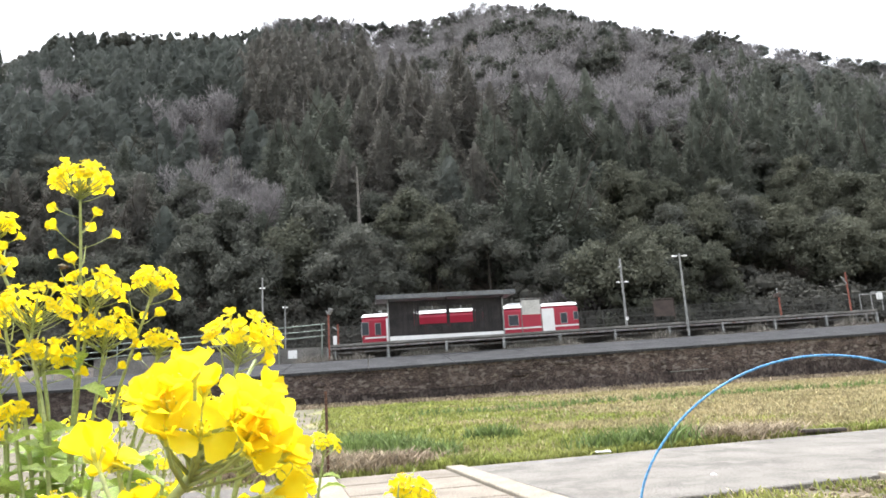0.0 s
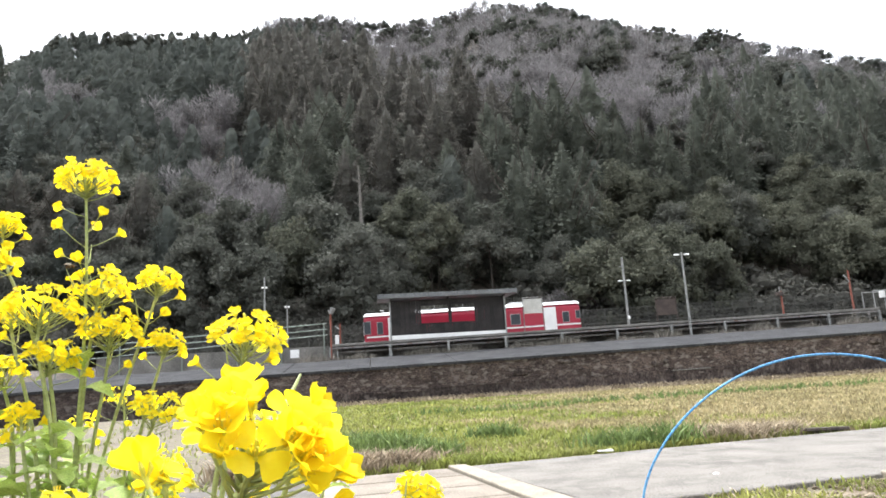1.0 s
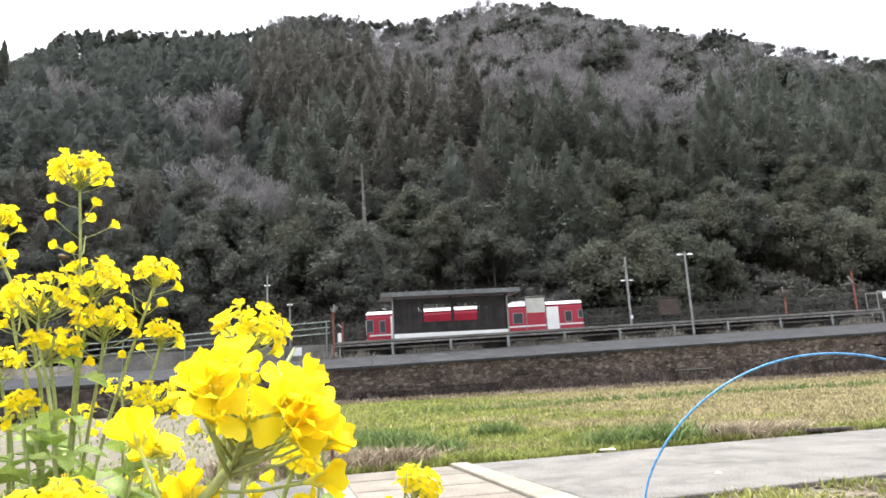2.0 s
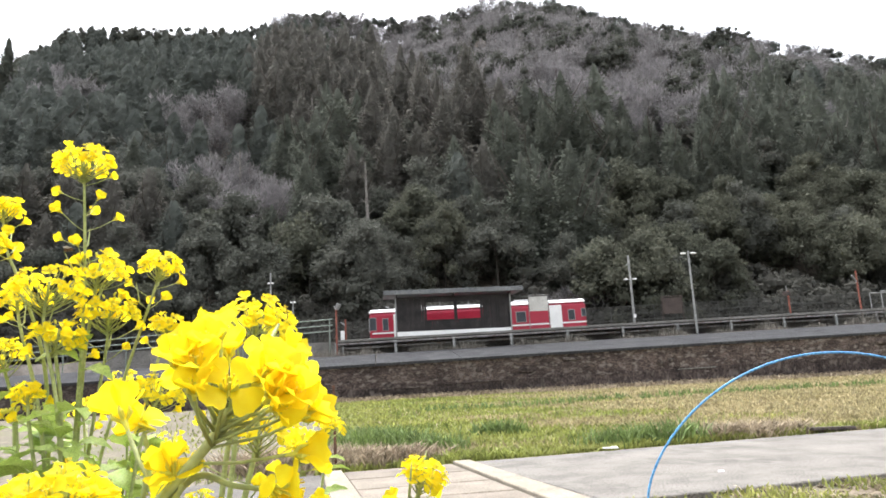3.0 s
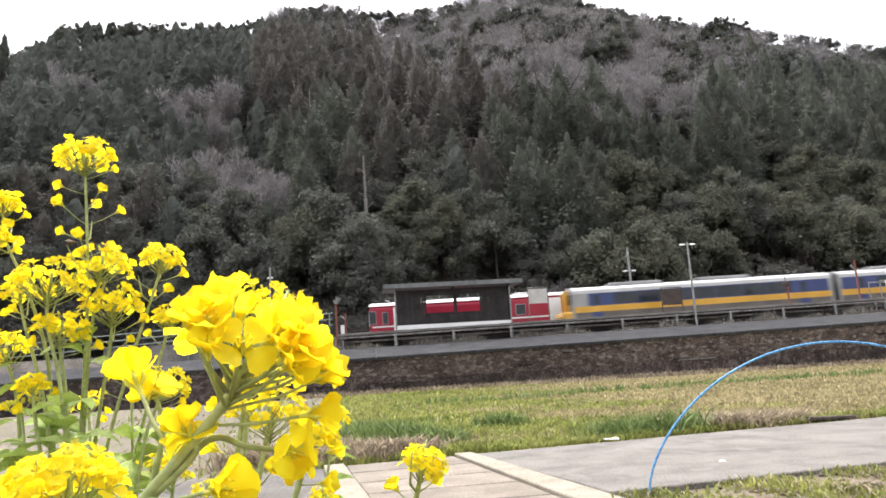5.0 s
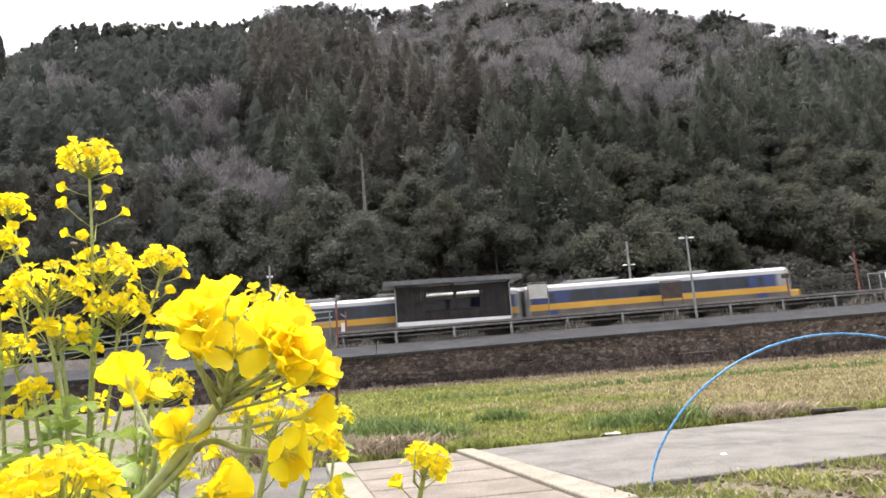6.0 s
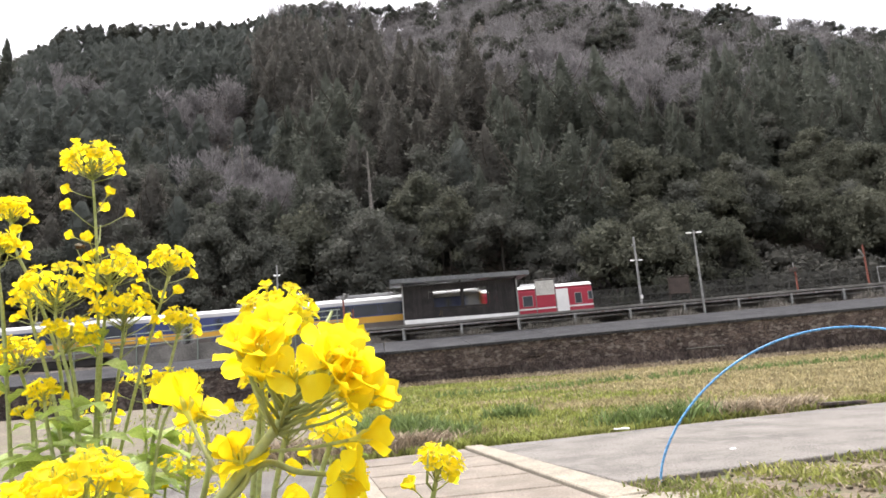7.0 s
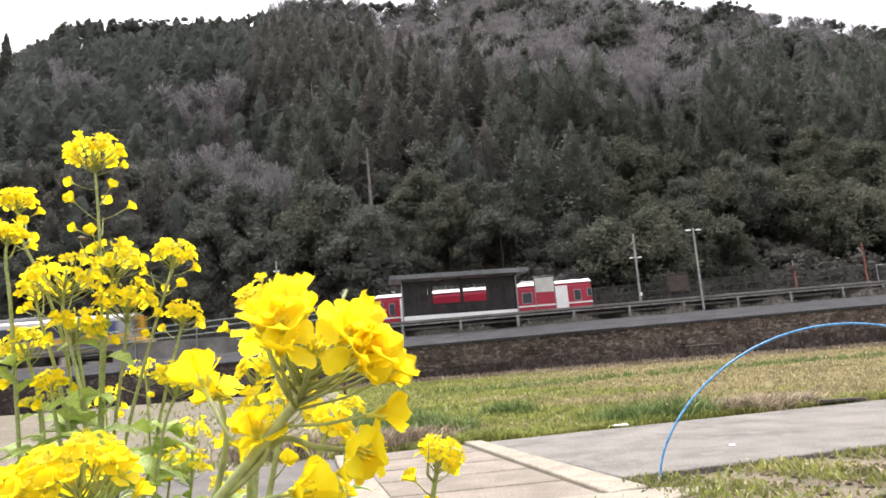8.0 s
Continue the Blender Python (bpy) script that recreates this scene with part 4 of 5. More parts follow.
def dead_trunk(x, y, height):
    t = tagged(new("dead_tree"), "pale dead tree trunk standing among the cedars", "tree")
    t.matrix_basis = pose(x, y, float(hill(np.array([x]), np.array([y]))[0]) - 0.5)
    part("trunk", tube([(0, 0, 0), (0.2, 0, height * 0.5), (0.1, 0, height)], [0.3, 0.22, 0.06], 7), M["deadwood"], t)
    for i in range(4):
        z = height * (0.55 + 0.1 * i)
        part("limb", tube([(0.15, 0, z), (0.15 + (-1) ** i * 0.9, 0.2, z + 0.8)], [0.07, 0.02], 5), M["deadwood"], t)


M["deadwood"] = mat("dead_wood", (0.132, 0.120, 0.108), (0.192, 0.180, 0.162), 0.9, big=1, small=8, bump=0.3, dist=0.03)
dead_trunk(*stand_at(-0.111, 0.335, 14), 14)
dead_trunk(*stand_at(-0.189, 0.444, 14), 14)
dead_trunk(*stand_at(-0.299, 0.363, 11), 11)


# ---- field, verge and things near the road ----
def blades(name, label, count, where, height, material, seed, width=0.012, lean=0.5):
    """Grass as bent two-sided blades in one mesh; where(rng, n) gives x, y and a scale."""
    rng = np.random.default_rng(seed)
    x, y, sc = where(rng, count)
    n = len(x)
    z = ground_height(x, y)
    a = rng.uniform(0, math.tau, n)
    h = height * sc * rng.uniform(0.5, 1.3, n)
    w = width * (0.6 + y / 14) * rng.uniform(0.7, 1.3, n)
    dx, dy = np.cos(a), np.sin(a)
    lx, ly = rng.normal(0, lean, n) * h, rng.normal(0, lean, n) * h
    p0 = np.stack([x - dx * w, y - dy * w, z - 0.01], 1)
    p1 = np.stack([x + dx * w, y + dy * w, z - 0.01], 1)
    p2 = np.stack([x + dx * w * 0.7 + lx * 0.4, y + dy * w * 0.7 + ly * 0.4, z + h * 0.6], 1)
    p3 = np.stack([x - dx * w * 0.7 + lx * 0.4, y - dy * w * 0.7 + ly * 0.4, z + h * 0.6], 1)
    p4 = np.stack([x + lx, y + ly, z + h], 1)
    V = np.stack([p0, p1, p2, p3, p4], 1).reshape(-1, 3)
    i = np.arange(n)[:, None] * 5
    F = (i + np.array([[0, 1, 2, 3]])).tolist() + (i + np.array([[3, 2, 4]])).tolist()
    return tagged(new(name, mesh_from(name, V, F, material)), label, "grass", kind="stuff")


G = {
    "lush": mat("lush_grass", (0.164, 0.198, 0.045), (0.278, 0.285, 0.082), 0.7, big=0.5, small=4, bump=0, vary=0.3, island=True, spec=0.3, through=0.3),
    "dry": mat("dry_grass", (0.278, 0.237, 0.127), (0.360, 0.300, 0.174), 0.8, big=0.4, small=4, bump=0, vary=0.3, island=True, spec=0.2, through=0.3),
    "dark": mat("dark_tuft", (0.097, 0.145, 0.044), (0.158, 0.211, 0.066), 0.6, big=0.8, small=6, bump=0, vary=0.3, island=True, spec=0.3, through=0.25),
    "straw": mat("brown_straw", (0.255, 0.204, 0.145), (0.357, 0.297, 0.212), 0.9, big=0.8, small=6, bump=0, vary=0.3, island=True, spec=0.1, through=0.2),
}


def far_edge(x):
    return 10.1 + 0.257 * x


def wall_line(x):
    return 48 + 0.1 * x - 8.3


def field_where(bias):
    def where(rng, n):
        k = rng.uniform(0, 1, n) ** 1.7
        x = rng.uniform(-1, 1, n)
        y = 10.2 + 29.5 * k
        x = (x * 0.5 + 0.18) * (y * 1.15 + 6)
        y = y + 0.257 * x * (1 - k) + 0.1 * x * k
        dry = np.clip((x + 1.0) / 8.0 + 0.25 * np.sin(x * 0.9 + y * 0.7) + 0.2 * np.sin(y * 1.7 - x * 0.4) + rng.normal(0, 0.15, n), 0, 1)
        keep = (y > far_edge(x) + 0.05) & (y < wall_line(x) - 0.1 - 1.6 * (rng.uniform(0, 1, n) < 0.8)) & (np.abs(dry - bias) < 0.55) & ~((x < -0.16 * y - 0.3) & (rng.uniform(0, 1, n) < 0.93))
        return x[keep], y[keep], 0.6 + 0.5 * rng.uniform(0, 1, keep.sum())
    return where


blades("grass", "short yellow-green grass over the field", 95000, field_where(0.0), 0.11, G["lush"], 1)
blades("grass", "dry tan grass and stubble over the field", 95000, field_where(1.0), 0.1, G["dry"], 2)


def clumps(spots, spreadr):
    def where(rng, n):
        c = rng.integers(len(spots), size=n)
        s = np.array(spots)[c]
        x, y = s[:, 0] + rng.normal(0, spreadr, n) * s[:, 2] * 1.6, s[:, 1] + rng.normal(0, spreadr, n) * s[:, 2]
        keep = y > far_edge(x) + 0.02
        return x[keep], y[keep], s[keep, 2]
    return where


rg = random.Random(5)
edge = []
for i in range(46):
    x = -0.1 + i * 0.26 + rg.uniform(-0.1, 0.1)
    edge.append((x, far_edge(x) + 0.1 + rg.random() * 0.25, rg.uniform(0.35, 0.75)))
blades("verge_grass", "green grass along the far edge of the road", 5200, clumps(edge, 0.16), 0.22, G["lush"], 3, lean=0.6)
blades("leek_tufts", "dark green leafy tufts in the field", 2600, clumps([(-0.7, 12.2, 1.0), (-1.2, 12.6, 1.1), (-0.3, 11.8, 0.8), (3.1, 11.4, 0.9), (3.6, 11.5, 1.0), (2.6, 11.3, 0.8), (-1.6, 13.4, 1.0), (0.9, 14.5, 0.8)], 0.2), 0.33, G["dark"], 4, width=0.012, lean=0.45)
blades("field_tufts", "green tufts along the far part of the field", 900, clumps([(x * 1.3 + 1, 24 + x * 0.25 + rg.random() * 2, 0.9) for x in range(-1, 14)], 0.35), 0.28, G["dark"], 9, width=0.012)
blades("dry_verge", "brown dry weeds beside the channel", 5200, clumps([(-1.3, 10.35, 0.8), (-1.7, 10.6, 0.9), (-1.0, 10.6, 0.8), (-2.2, 10.3, 1.0), (-0.6, 10.7, 0.7), (-2.8, 10.4, 0.9), (4.3, 11.7, 0.7), (4.8, 11.8, 0.8), (5.4, 11.9, 0.7)], 0.22), 0.3, G["straw"], 5, lean=0.8)
blades("wall_foot_weeds", "pale dry weeds along the foot of the wall", 9000, lambda rng, n: ((lambda x: (x, wall_line(x) - np.abs(rng.normal(0, 0.5, n)), rng.uniform(0.4, 1, n)))(rng.uniform(-9, 32, n))), 0.3, G["straw"], 6, lean=0.6)


def along_station(d0, spread_d, s0=-12, s1=34):
    """Places along the line at a distance across it."""
    def where(rng, n):
        s_, d_ = rng.uniform(s0, s1, n), d0 + rng.normal(0, spread_d, n)
        c, q = math.cos(radians(TURN)), math.sin(radians(TURN))
        return s_ * c - d_ * q, 48 + s_ * q + d_ * c, rng.uniform(0.3, 1.0, n) * (0.7 + 0.5 * np.sin(s_ * 1.3) * np.sin(s_ * 0.47))
    return where


G["grey"] = mat("grey_weeds", (0.14, 0.13, 0.11), (0.24, 0.22, 0.19), 0.9, big=0.8, small=6, bump=0, vary=0.3, island=True, spec=0.1, through=0.2)
blades("platform_weeds", "grey dry weeds under the platform edge", 12000, along_station(-0.1, 0.4), 0.85, G["grey"], 21, width=0.006, lean=0.35)
blades("apron_weeds", "short dry weeds along the upper edge of the apron", 4000, along_station(-0.75, 0.15), 0.28, G["straw"], 23, width=0.006, lean=0.4)
blades("trackside_weeds", "grey dry weeds behind the tracks", 9000, along_station(12.6, 0.5, -25, 45), 1.3, G["grey"], 22, width=0.006, lean=0.3)


def near_where(rng, n):
    x = rng.uniform(1.3, 6.0, n)
    y = 5.2 + 0.257 * x + rng.normal(0, 0.5, n)
    keep = (y < 6.1 + 0.257 * x) & (rng.uniform(0, 1, n) < 0.5 + 0.5 * np.sin(x * 5 + y * 3))
    return x[keep], y[keep], rng.uniform(0.3, 1, keep.sum())


blades("near_grass", "patchy green grass on the near side of the road", 9000, near_where, 0.075, G["lush"], 7)
blades("near_straw", "dry stalks and crumbs of soil on the near side of the road", 2600, near_where, 0.07, G["straw"], 8, lean=1.2)


rng = np.random.default_rng(31)
clods = []
for i in range(420):
    x = rng.uniform(1.35, 6.0)
    y = 5.15 + 0.257 * x + rng.normal(0, 0.45)
    if y < 6.15 + 0.257 * x:
        r = rng.uniform(0.008, 0.032)
        clods.append(blob(np.array([x, y, r * 0.3]), (r * rng.uniform(0.8, 1.4), r, r * 0.7), rng, 4, 6))
tagged(new("soil_clods", mesh_from("soil_clods", *join(clods), M["soil"])), "crumbled brown soil clods on the near side of the road", "soil", kind="stuff")


def near_base(rng, n):
    x = rng.normal(-1.2, 1.6, n)
    y = np.abs(rng.normal(0.4, 2.2, n)) + 0.5
    x, y = x[y < 5.2 + 0.257 * x], y[y < 5.2 + 0.257 * x]
    n = len(x)
    return x, y, rng.uniform(0.3, 1, n)


blades("near_weeds", "weeds under the flowering plants", 12000, near_base, 0.16, G["lush"], 10)

hoop = thing("tunnel_hoop", pose(3.49, 6.5, 0.0), "bent blue plastic hoop standing in the soil", "hoop")
pts = []
for i in range(41):
    q = math.pi * i / 40
    pts.append((-1.75 * math.cos(q), 0.06 * math.cos(q), 1.21 * max(0.0, math.sin(q)) ** 1.32))
pts = [(-1.79, 0.06, -0.15)] + pts + [(1.79, -0.06, -0.15)]
part("pipe", tube(pts, 0.0108, 10), M["hoop"], hoop, smooth=True)

stake = thing("stake", pose(-1.62, 9.6 + 0.4, -0.05), "thin rusty stake beside the road", "stake")
part("rod", tube([(0, 0, 0), (-0.01, 0, 1.2)], 0.022, 6), M["rust"], stake)
plank = thing("plank", pose(6.2, 11.75, 0.03, 0, 2, 15), "old dark timber plank lying on the road edge", "plank")
part("board", box(0.85, 0.16, 0.05, 0, 0, 0, 0.01), M["timber"], plank)
sheet = thing("plastic_scrap", pose(2.33, 10.62, 0.03, 0, 3, 10), "white scrap lying in the grass", "scrap")
bm = box(0.24, 0.06, 0.02, 0, 0, 0, 0.01)
box(0.08, 0.07, 0.03, 0.07, 0.02, 0, 0.01, bm)
part("scrap", bm, M["white"], sheet)
stone = thing("pebble", pose(2.95, 8.0, 0.0), "pale stone on the road", "stone")
bm = bmesh.new()
bmesh.ops.create_icosphere(bm, subdivisions=2, radius=0.03, matrix=Matrix.Diagonal((1.2, 1, 0.5, 1)))
part("rock", bm, M["white"], stone)


# ---- rape plants ----
Y = {
    "petal": mat("rape_petal", (0.93, 0.75, 0.012), (0.95, 0.82, 0.03), 0.55, big=2, small=30, bump=0.1, dist=0.002, vary=0.06, grain=0.08, spec=0.25, through=0.75, local=True),
    "stem": mat("rape_stem", (0.27, 0.32, 0.1), (0.36, 0.4, 0.16), 0.55, grain=0.25, big=30, small=300, bump=0.1, dist=0.001, spec=0.4, through=0.15, local=True),
    "leaf": mat("rape_leaf", grain=0.3, one=(0.27, 0.38, 0.07), two=(0.38, 0.48, 0.12), rough=0.5, big=25, small=200, bump=0.4, dist=0.002, spec=0.4, through=0.35, vary=0.15, local=True),
    "bud": mat("rape_bud", (0.58, 0.58, 0.07), (0.72, 0.68, 0.09), 0.5, grain=0.2, big=80, small=400, bump=0.1, dist=0.001, through=0.2, local=True),
    "stamen": mat("stamen", (0.88, 0.68, 0.03), (0.9, 0.74, 0.06), 0.6, big=80, small=400, bump=0, through=0.2, local=True),
}


def petal(bm, az, start, end, wide, rng, index):
    """One petal: a narrow erect claw and a broad rounded limb that bends outward."""
    nu, nv = 7, 5
    x = z = 0.0
    wob, lift = rng.uniform(-0.12, 0.12), rng.uniform(0.05, 0.16)
    rows_ = []
    prof = (0.10, 0.12, 0.2, 0.36, 0.47, 0.44, 0.26)
    for i in range(nu):
        k = i / (nu - 1)
        a_ = radians(start + (end - start) * min(1, k * 1.5))
        if i:
            x += math.cos(a_) / (nu - 1)
            z += math.sin(a_) / (nu - 1)
        row = []
        for j in range(nv):
            q = j / (nv - 1) * 2 - 1
            y = q * prof[i] * wide
            zz = z + lift * q * q * k + wob * q * k * 0.5 + rng.uniform(-0.015, 0.015) * k
            xx = x + 0.05 - (0.10 * q * q if i == nu - 1 else 0) - (0.05 if i == nu - 1 and abs(q) < 0.3 else 0)
            c, s = math.cos(az), math.sin(az)
            row.append(bm.verts.new((xx * c - y * s, xx * s + y * c, zz)))
        rows_.append(row)
    for r0, r1 in zip(rows_, rows_[1:]):
        for j in range(nv - 1):
            f = bm.faces.new((r0[j], r0[j + 1], r1[j + 1], r1[j]))
            f.material_index, f.smooth = index, True


def floret_mesh(seed, start, end):
    """A four-petalled flower of unit petal length, opening along +z."""
    rng = random.Random(seed)
    bm = bmesh.new()
    for i in range(4):
        petal(bm, i * math.pi / 2 + rng.uniform(-0.15, 0.15), start + rng.uniform(-6, 6), end + rng.uniform(-14, 14), rng.uniform(0.92, 1.12), rng, 0)
    n0 = len(bm.faces)
    tube([(0, 0, -0.3), (0, 0, 0.0), (0, 0, 0.5)], [0.05, 0.09, 0.04], 5, bm)
    for i in range(4):
        a_ = i * math.pi / 2 + 0.78
        tube([(0.05 * math.cos(a_), 0.05 * math.sin(a_), 0), (0.2 * math.cos(a_), 0.2 * math.sin(a_), 0.2), (0.22 * math.cos(a_), 0.22 * math.sin(a_), 0.42)], [0.04, 0.07, 0.02], 4, bm)
    bm.faces.ensure_lookup_table()
    for f in bm.faces[n0:]:
        f.material_index = 1
    n1 = len(bm.faces)
    for i in range(6):
        a_ = i * math.tau / 6 + 0.3
        tube([(0.06 * math.cos(a_), 0.06 * math.sin(a_), 0.1), (0.16 * math.cos(a_), 0.16 * math.sin(a_), 0.55), (0.17 * math.cos(a_), 0.17 * math.sin(a_), 0.66)], [0.012, 0.014, 0.035], 3, bm)
    bm.faces.ensure_lookup_table()
    for f in bm.faces[n1:]:
        f.material_index = 2
    return mesh_of("floret", bm, [Y["petal"], Y["bud"], Y["stamen"]])


OPEN = [floret_mesh(i, 78, 6) for i in range(4)]
HALF = [floret_mesh(10 + i, 88, 48) for i in range(3)]
bmb = bmesh.new()
bmesh.ops.create_uvsphere(bmb, u_segments=6, v_segments=5, radius=1, matrix=Matrix.Diagonal((0.5, 0.5, 1, 1)))
BUD = mesh_of("bud", bmb, Y["bud"], True)


def leaf_mesh(seed, length, width):
    """A drooping lobed leaf with a folded midrib."""
    rng = random.Random(seed)
    bm = bmesh.new()
    n, rows_ = 12, []
    for i in range(n):
        k = i / (n - 1)
        w_ = width * (math.sin(math.pi * min(1, k * 0.93 + 0.07)) ** 0.7) * (1 + 0.22 * math.sin(k * 21 + seed)) * (0.4 if k < 0.12 else 1)
        x, z = length * k * (1 - 0.12 * k), length * (0.35 * k - 0.55 * k * k)
        rows_.append([bm.verts.new((x, q * w_, z + abs(q) * w_ * 0.35 + rng.uniform(-0.03, 0.03) * width)) for q in (-1, -0.5, 0, 0.5, 1)])
    for r0, r1 in zip(rows_, rows_[1:]):
        for j in range(4):
            f = bm.faces.new((r0[j], r0[j + 1], r1[j + 1], r1[j]))
            f.smooth = True
    return mesh_of("leaf", bm, Y["leaf"])


LEAVES = [leaf_mesh(i, 0.13 + 0.02 * i, 0.028 + 0.004 * i) for i in range(4)]


def curve_through(pts, steps=6):
    """A smooth line through points."""
    p = [Vector(q) for q in pts]
    p = [p[0] * 2 - p[1]] + p + [p[-1] * 2 - p[-2]]
    out_ = []
    for i in range(1, len(p) - 2):
        for j in range(steps):
            t = j / steps
            out_.append(0.5 * ((2 * p[i]) + (p[i + 1] - p[i - 1]) * t + (2 * p[i - 1] - 5 * p[i] + 4 * p[i + 1] - p[i + 2]) * t * t + (3 * p[i] - p[i - 1] - 3 * p[i + 1] + p[i + 2]) * t ** 3))
    return out_ + [p[-2]]


def facing(place, way, size, spin):
    """A pose at place with +z along way."""
    q = Vector(way).normalized().to_track_quat("Z", "Y")
    return Matrix.LocRotScale(place, q @ Euler((0, 0, spin)).to_quaternion(), (size, size, size))


plant_seed = [0]


def rape_plant(root, stalks):
    """A plant on the soil; each stalk: its line from the head downwards, head radius, open flowers, loose flowers, buds, size."""
    plant_seed[0] += 1
    rng = random.Random(plant_seed[0])
    base = Vector((*root, 0.0))
    t = thing("rape_plant", Matrix.Translation(base), "rape plant in bright yellow flower on thin green stalks", "plant", "rape plants by the camera")
    for line, R, n, loose, nb, size in stalks:
        pts = [Vector(q) - base for q in line]
        foot = Vector((rng.uniform(-0.03, 0.03), rng.uniform(-0.03, 0.03), 0.0))
        path = curve_through(pts)
        last = path[-1]
        path += [last.lerp(foot, k) for k in (0.08, 0.25, 0.5, 0.75, 1.0)]
        m = len(path)
        D = (path[0] - path[4]).normalized()
        k = (path[0] + base).y
        head = path[0] - D * (0.0146 * k if n > 3 else 0)
        r0 = (0.0009 + 0.0003 * min(1, k / 0.5)) * (1 if n > 3 else 0.5)
        bm = tube(path, [r0 + (0.0013 if k > 0.3 else 0.0007) * (i / m) ** 0.7 for i in range(m)], 8)
        fl = []
        petal_len = 0.0082 * size
        side = D.orthogonal().normalized()
        other = D.cross(side)
        n = round(n * 1.4) if n > 3 else n
        for i in range(n):
            phi = radians(15 + 91 * math.sqrt((i + 0.5) / n))
            az = i * 2.39996 + rng.uniform(-0.25, 0.25)
            rad = side * math.cos(az) + other * math.sin(az)
            p = head + rad * (R - petal_len * 0.75) * math.sin(phi) * rng.uniform(0.82, 1.05) + D * (R * (0.62 if k > 0.3 else 0.5) * math.cos(phi) + rng.uniform(-0.1, 0.1) * R)
            way = rad * math.sin(phi) * 1.0 + D * (0.95 + 0.5 * math.cos(phi)) + Vector((rng.uniform(-0.3, 0.3), rng.uniform(-0.3, 0.3), rng.uniform(-0.2, 0.2)))
            q0 = head - D * R * (0.05 + 0.5 * (1 - math.cos(phi)))
            tube([q0, (q0 + p) / 2 + rad * R * 0.08, p - way.normalized() * petal_len * 0.25], 0.0005, 4, bm)
            fl.append((rng.choice(OPEN if rng.random() < (0.72 if k > 0.3 else 0.4) else HALF), p, way, petal_len * rng.uniform(0.88, 1.12), rng.uniform(0, 6)))
        for i in range(loose):
            q0 = head - D * (R * 0.95 + i * 0.0105)
            j = min(range(m), key=lambda a_: (path[a_] - q0).length)
            q0 = path[j]
            az = i * 2.4 + rng.uniform(-0.4, 0.4)
            rad = side * math.cos(az) + other * math.sin(az)
            ln = min(R, 0.03) * rng.uniform(0.85, 1.25)
            p = q0 + rad * ln * 0.9 + D * ln * 0.45
            way = rad + D * 0.6
            tube([q0, (q0 + p) / 2 - D * ln * 0.04, p], 0.00055, 4, bm)
            fl.append((rng.choice(HALF), p, way, petal_len * rng.uniform(1.0, 1.4), rng.uniform(0, 6)))
        for i in range(loose // 2):
            j = min(m - 1, 6 + 2 * i)
            az = i * 2.4 + 1.0
            rad = side * math.cos(az) + other * math.sin(az)
            tube([path[j], path[j] + rad * 0.012 + D * 0.006, path[j] + rad * 0.022 + D * 0.028], [0.0006, 0.0011, 0.0004], 5, bm)
        stalk = part("stalk", bm, Y["stem"], t, smooth=True)
        for me_, p, way, sz, spin in fl:
            part("floret", me_, None, stalk, at=facing(p, way, sz, spin))
        for i in range(nb):
            az = i * 2.4
            rad = side * math.cos(az) + other * math.sin(az)
            rr = R * 0.3 * math.sqrt((i + 0.5) / nb) if n > 3 else R * 0.9 * math.sqrt((i + 0.5) / nb)
            part("bud", BUD, None, stalk, at=facing(head + rad * rr + D * R * (0.66 if n > 3 else 0.3) * (1 - 0.4 * i / nb), D + rad * 0.6, 0.0027 * size, 0))
    # leaves on the lower stalks
    for i in range(7 * len(stalks) + 3 if root[1] > 0.6 else 0):
        src = stalks[i % len(stalks)][0]
        a0, a1 = Vector(src[-2]) - base, Vector(src[-1]) - base
        p = a0.lerp(a1, rng.uniform(0.0, 1.2))
        az = rng.uniform(0, math.tau)
        sc = rng.uniform(0.16, 0.4) * min(1.0, (p + base).y / 0.75)
        part("leaf", rng.choice(LEAVES), None, t, at=Matrix.LocRotScale(p, Euler((rng.uniform(-0.5, 0.5), rng.uniform(-0.7, 0.1), az)), (sc, sc, sc)))
    return t


plants = {}
# ---- rape plants in flower: paths of the stalks from head to root ----
plants["tall"] = rape_plant((-0.42, 0.8), [
    (((-0.4037, 0.7499, 1.3916), (-0.3961, 0.7499, 1.2852), (-0.3932, 0.7499, 1.1728), (-0.3972, 0.7499, 0.9976)), 0.0329, 30, 9, 5, 1.0),
    (((-0.3827, 0.7599, 1.2699), (-0.389, 0.7599, 1.2227), (-0.3957, 0.7599, 1.1488), (-0.3987, 0.7599, 0.9957)), 0.0346, 22, 2, 4, 1.0),
    (((-0.3748, 0.7699, 1.2238), (-0.3768, 0.7699, 1.1722), (-0.3875, 0.7699, 1.0873), (-0.3965, 0.7699, 0.9936)), 0.036, 24, 3, 3, 1.0),
])
plants["slender"] = rape_plant((-0.36, 0.84), [
    (((-0.3319, 0.7999, 1.2784), (-0.3391, 0.7999, 1.2427), (-0.3649, 0.7999, 1.1594), (-0.3912, 0.7999, 1.0604), (-0.402, 0.7999, 0.9881)), 0.026, 18, 4, 3, 1.0),
    (((-0.321, 0.7999, 1.2081), (-0.3281, 0.7999, 1.176), (-0.3459, 0.7999, 1.107), (-0.3737, 0.7999, 0.986)), 0.0234, 14, 2, 3, 1.0),
    (((-0.3182, 0.7799, 1.1336), (-0.3262, 0.7799, 1.1064), (-0.3392, 0.7799, 1.0707), (-0.3523, 0.7799, 0.9884)), 0.0317, 20, 1, 2, 1.0),
])
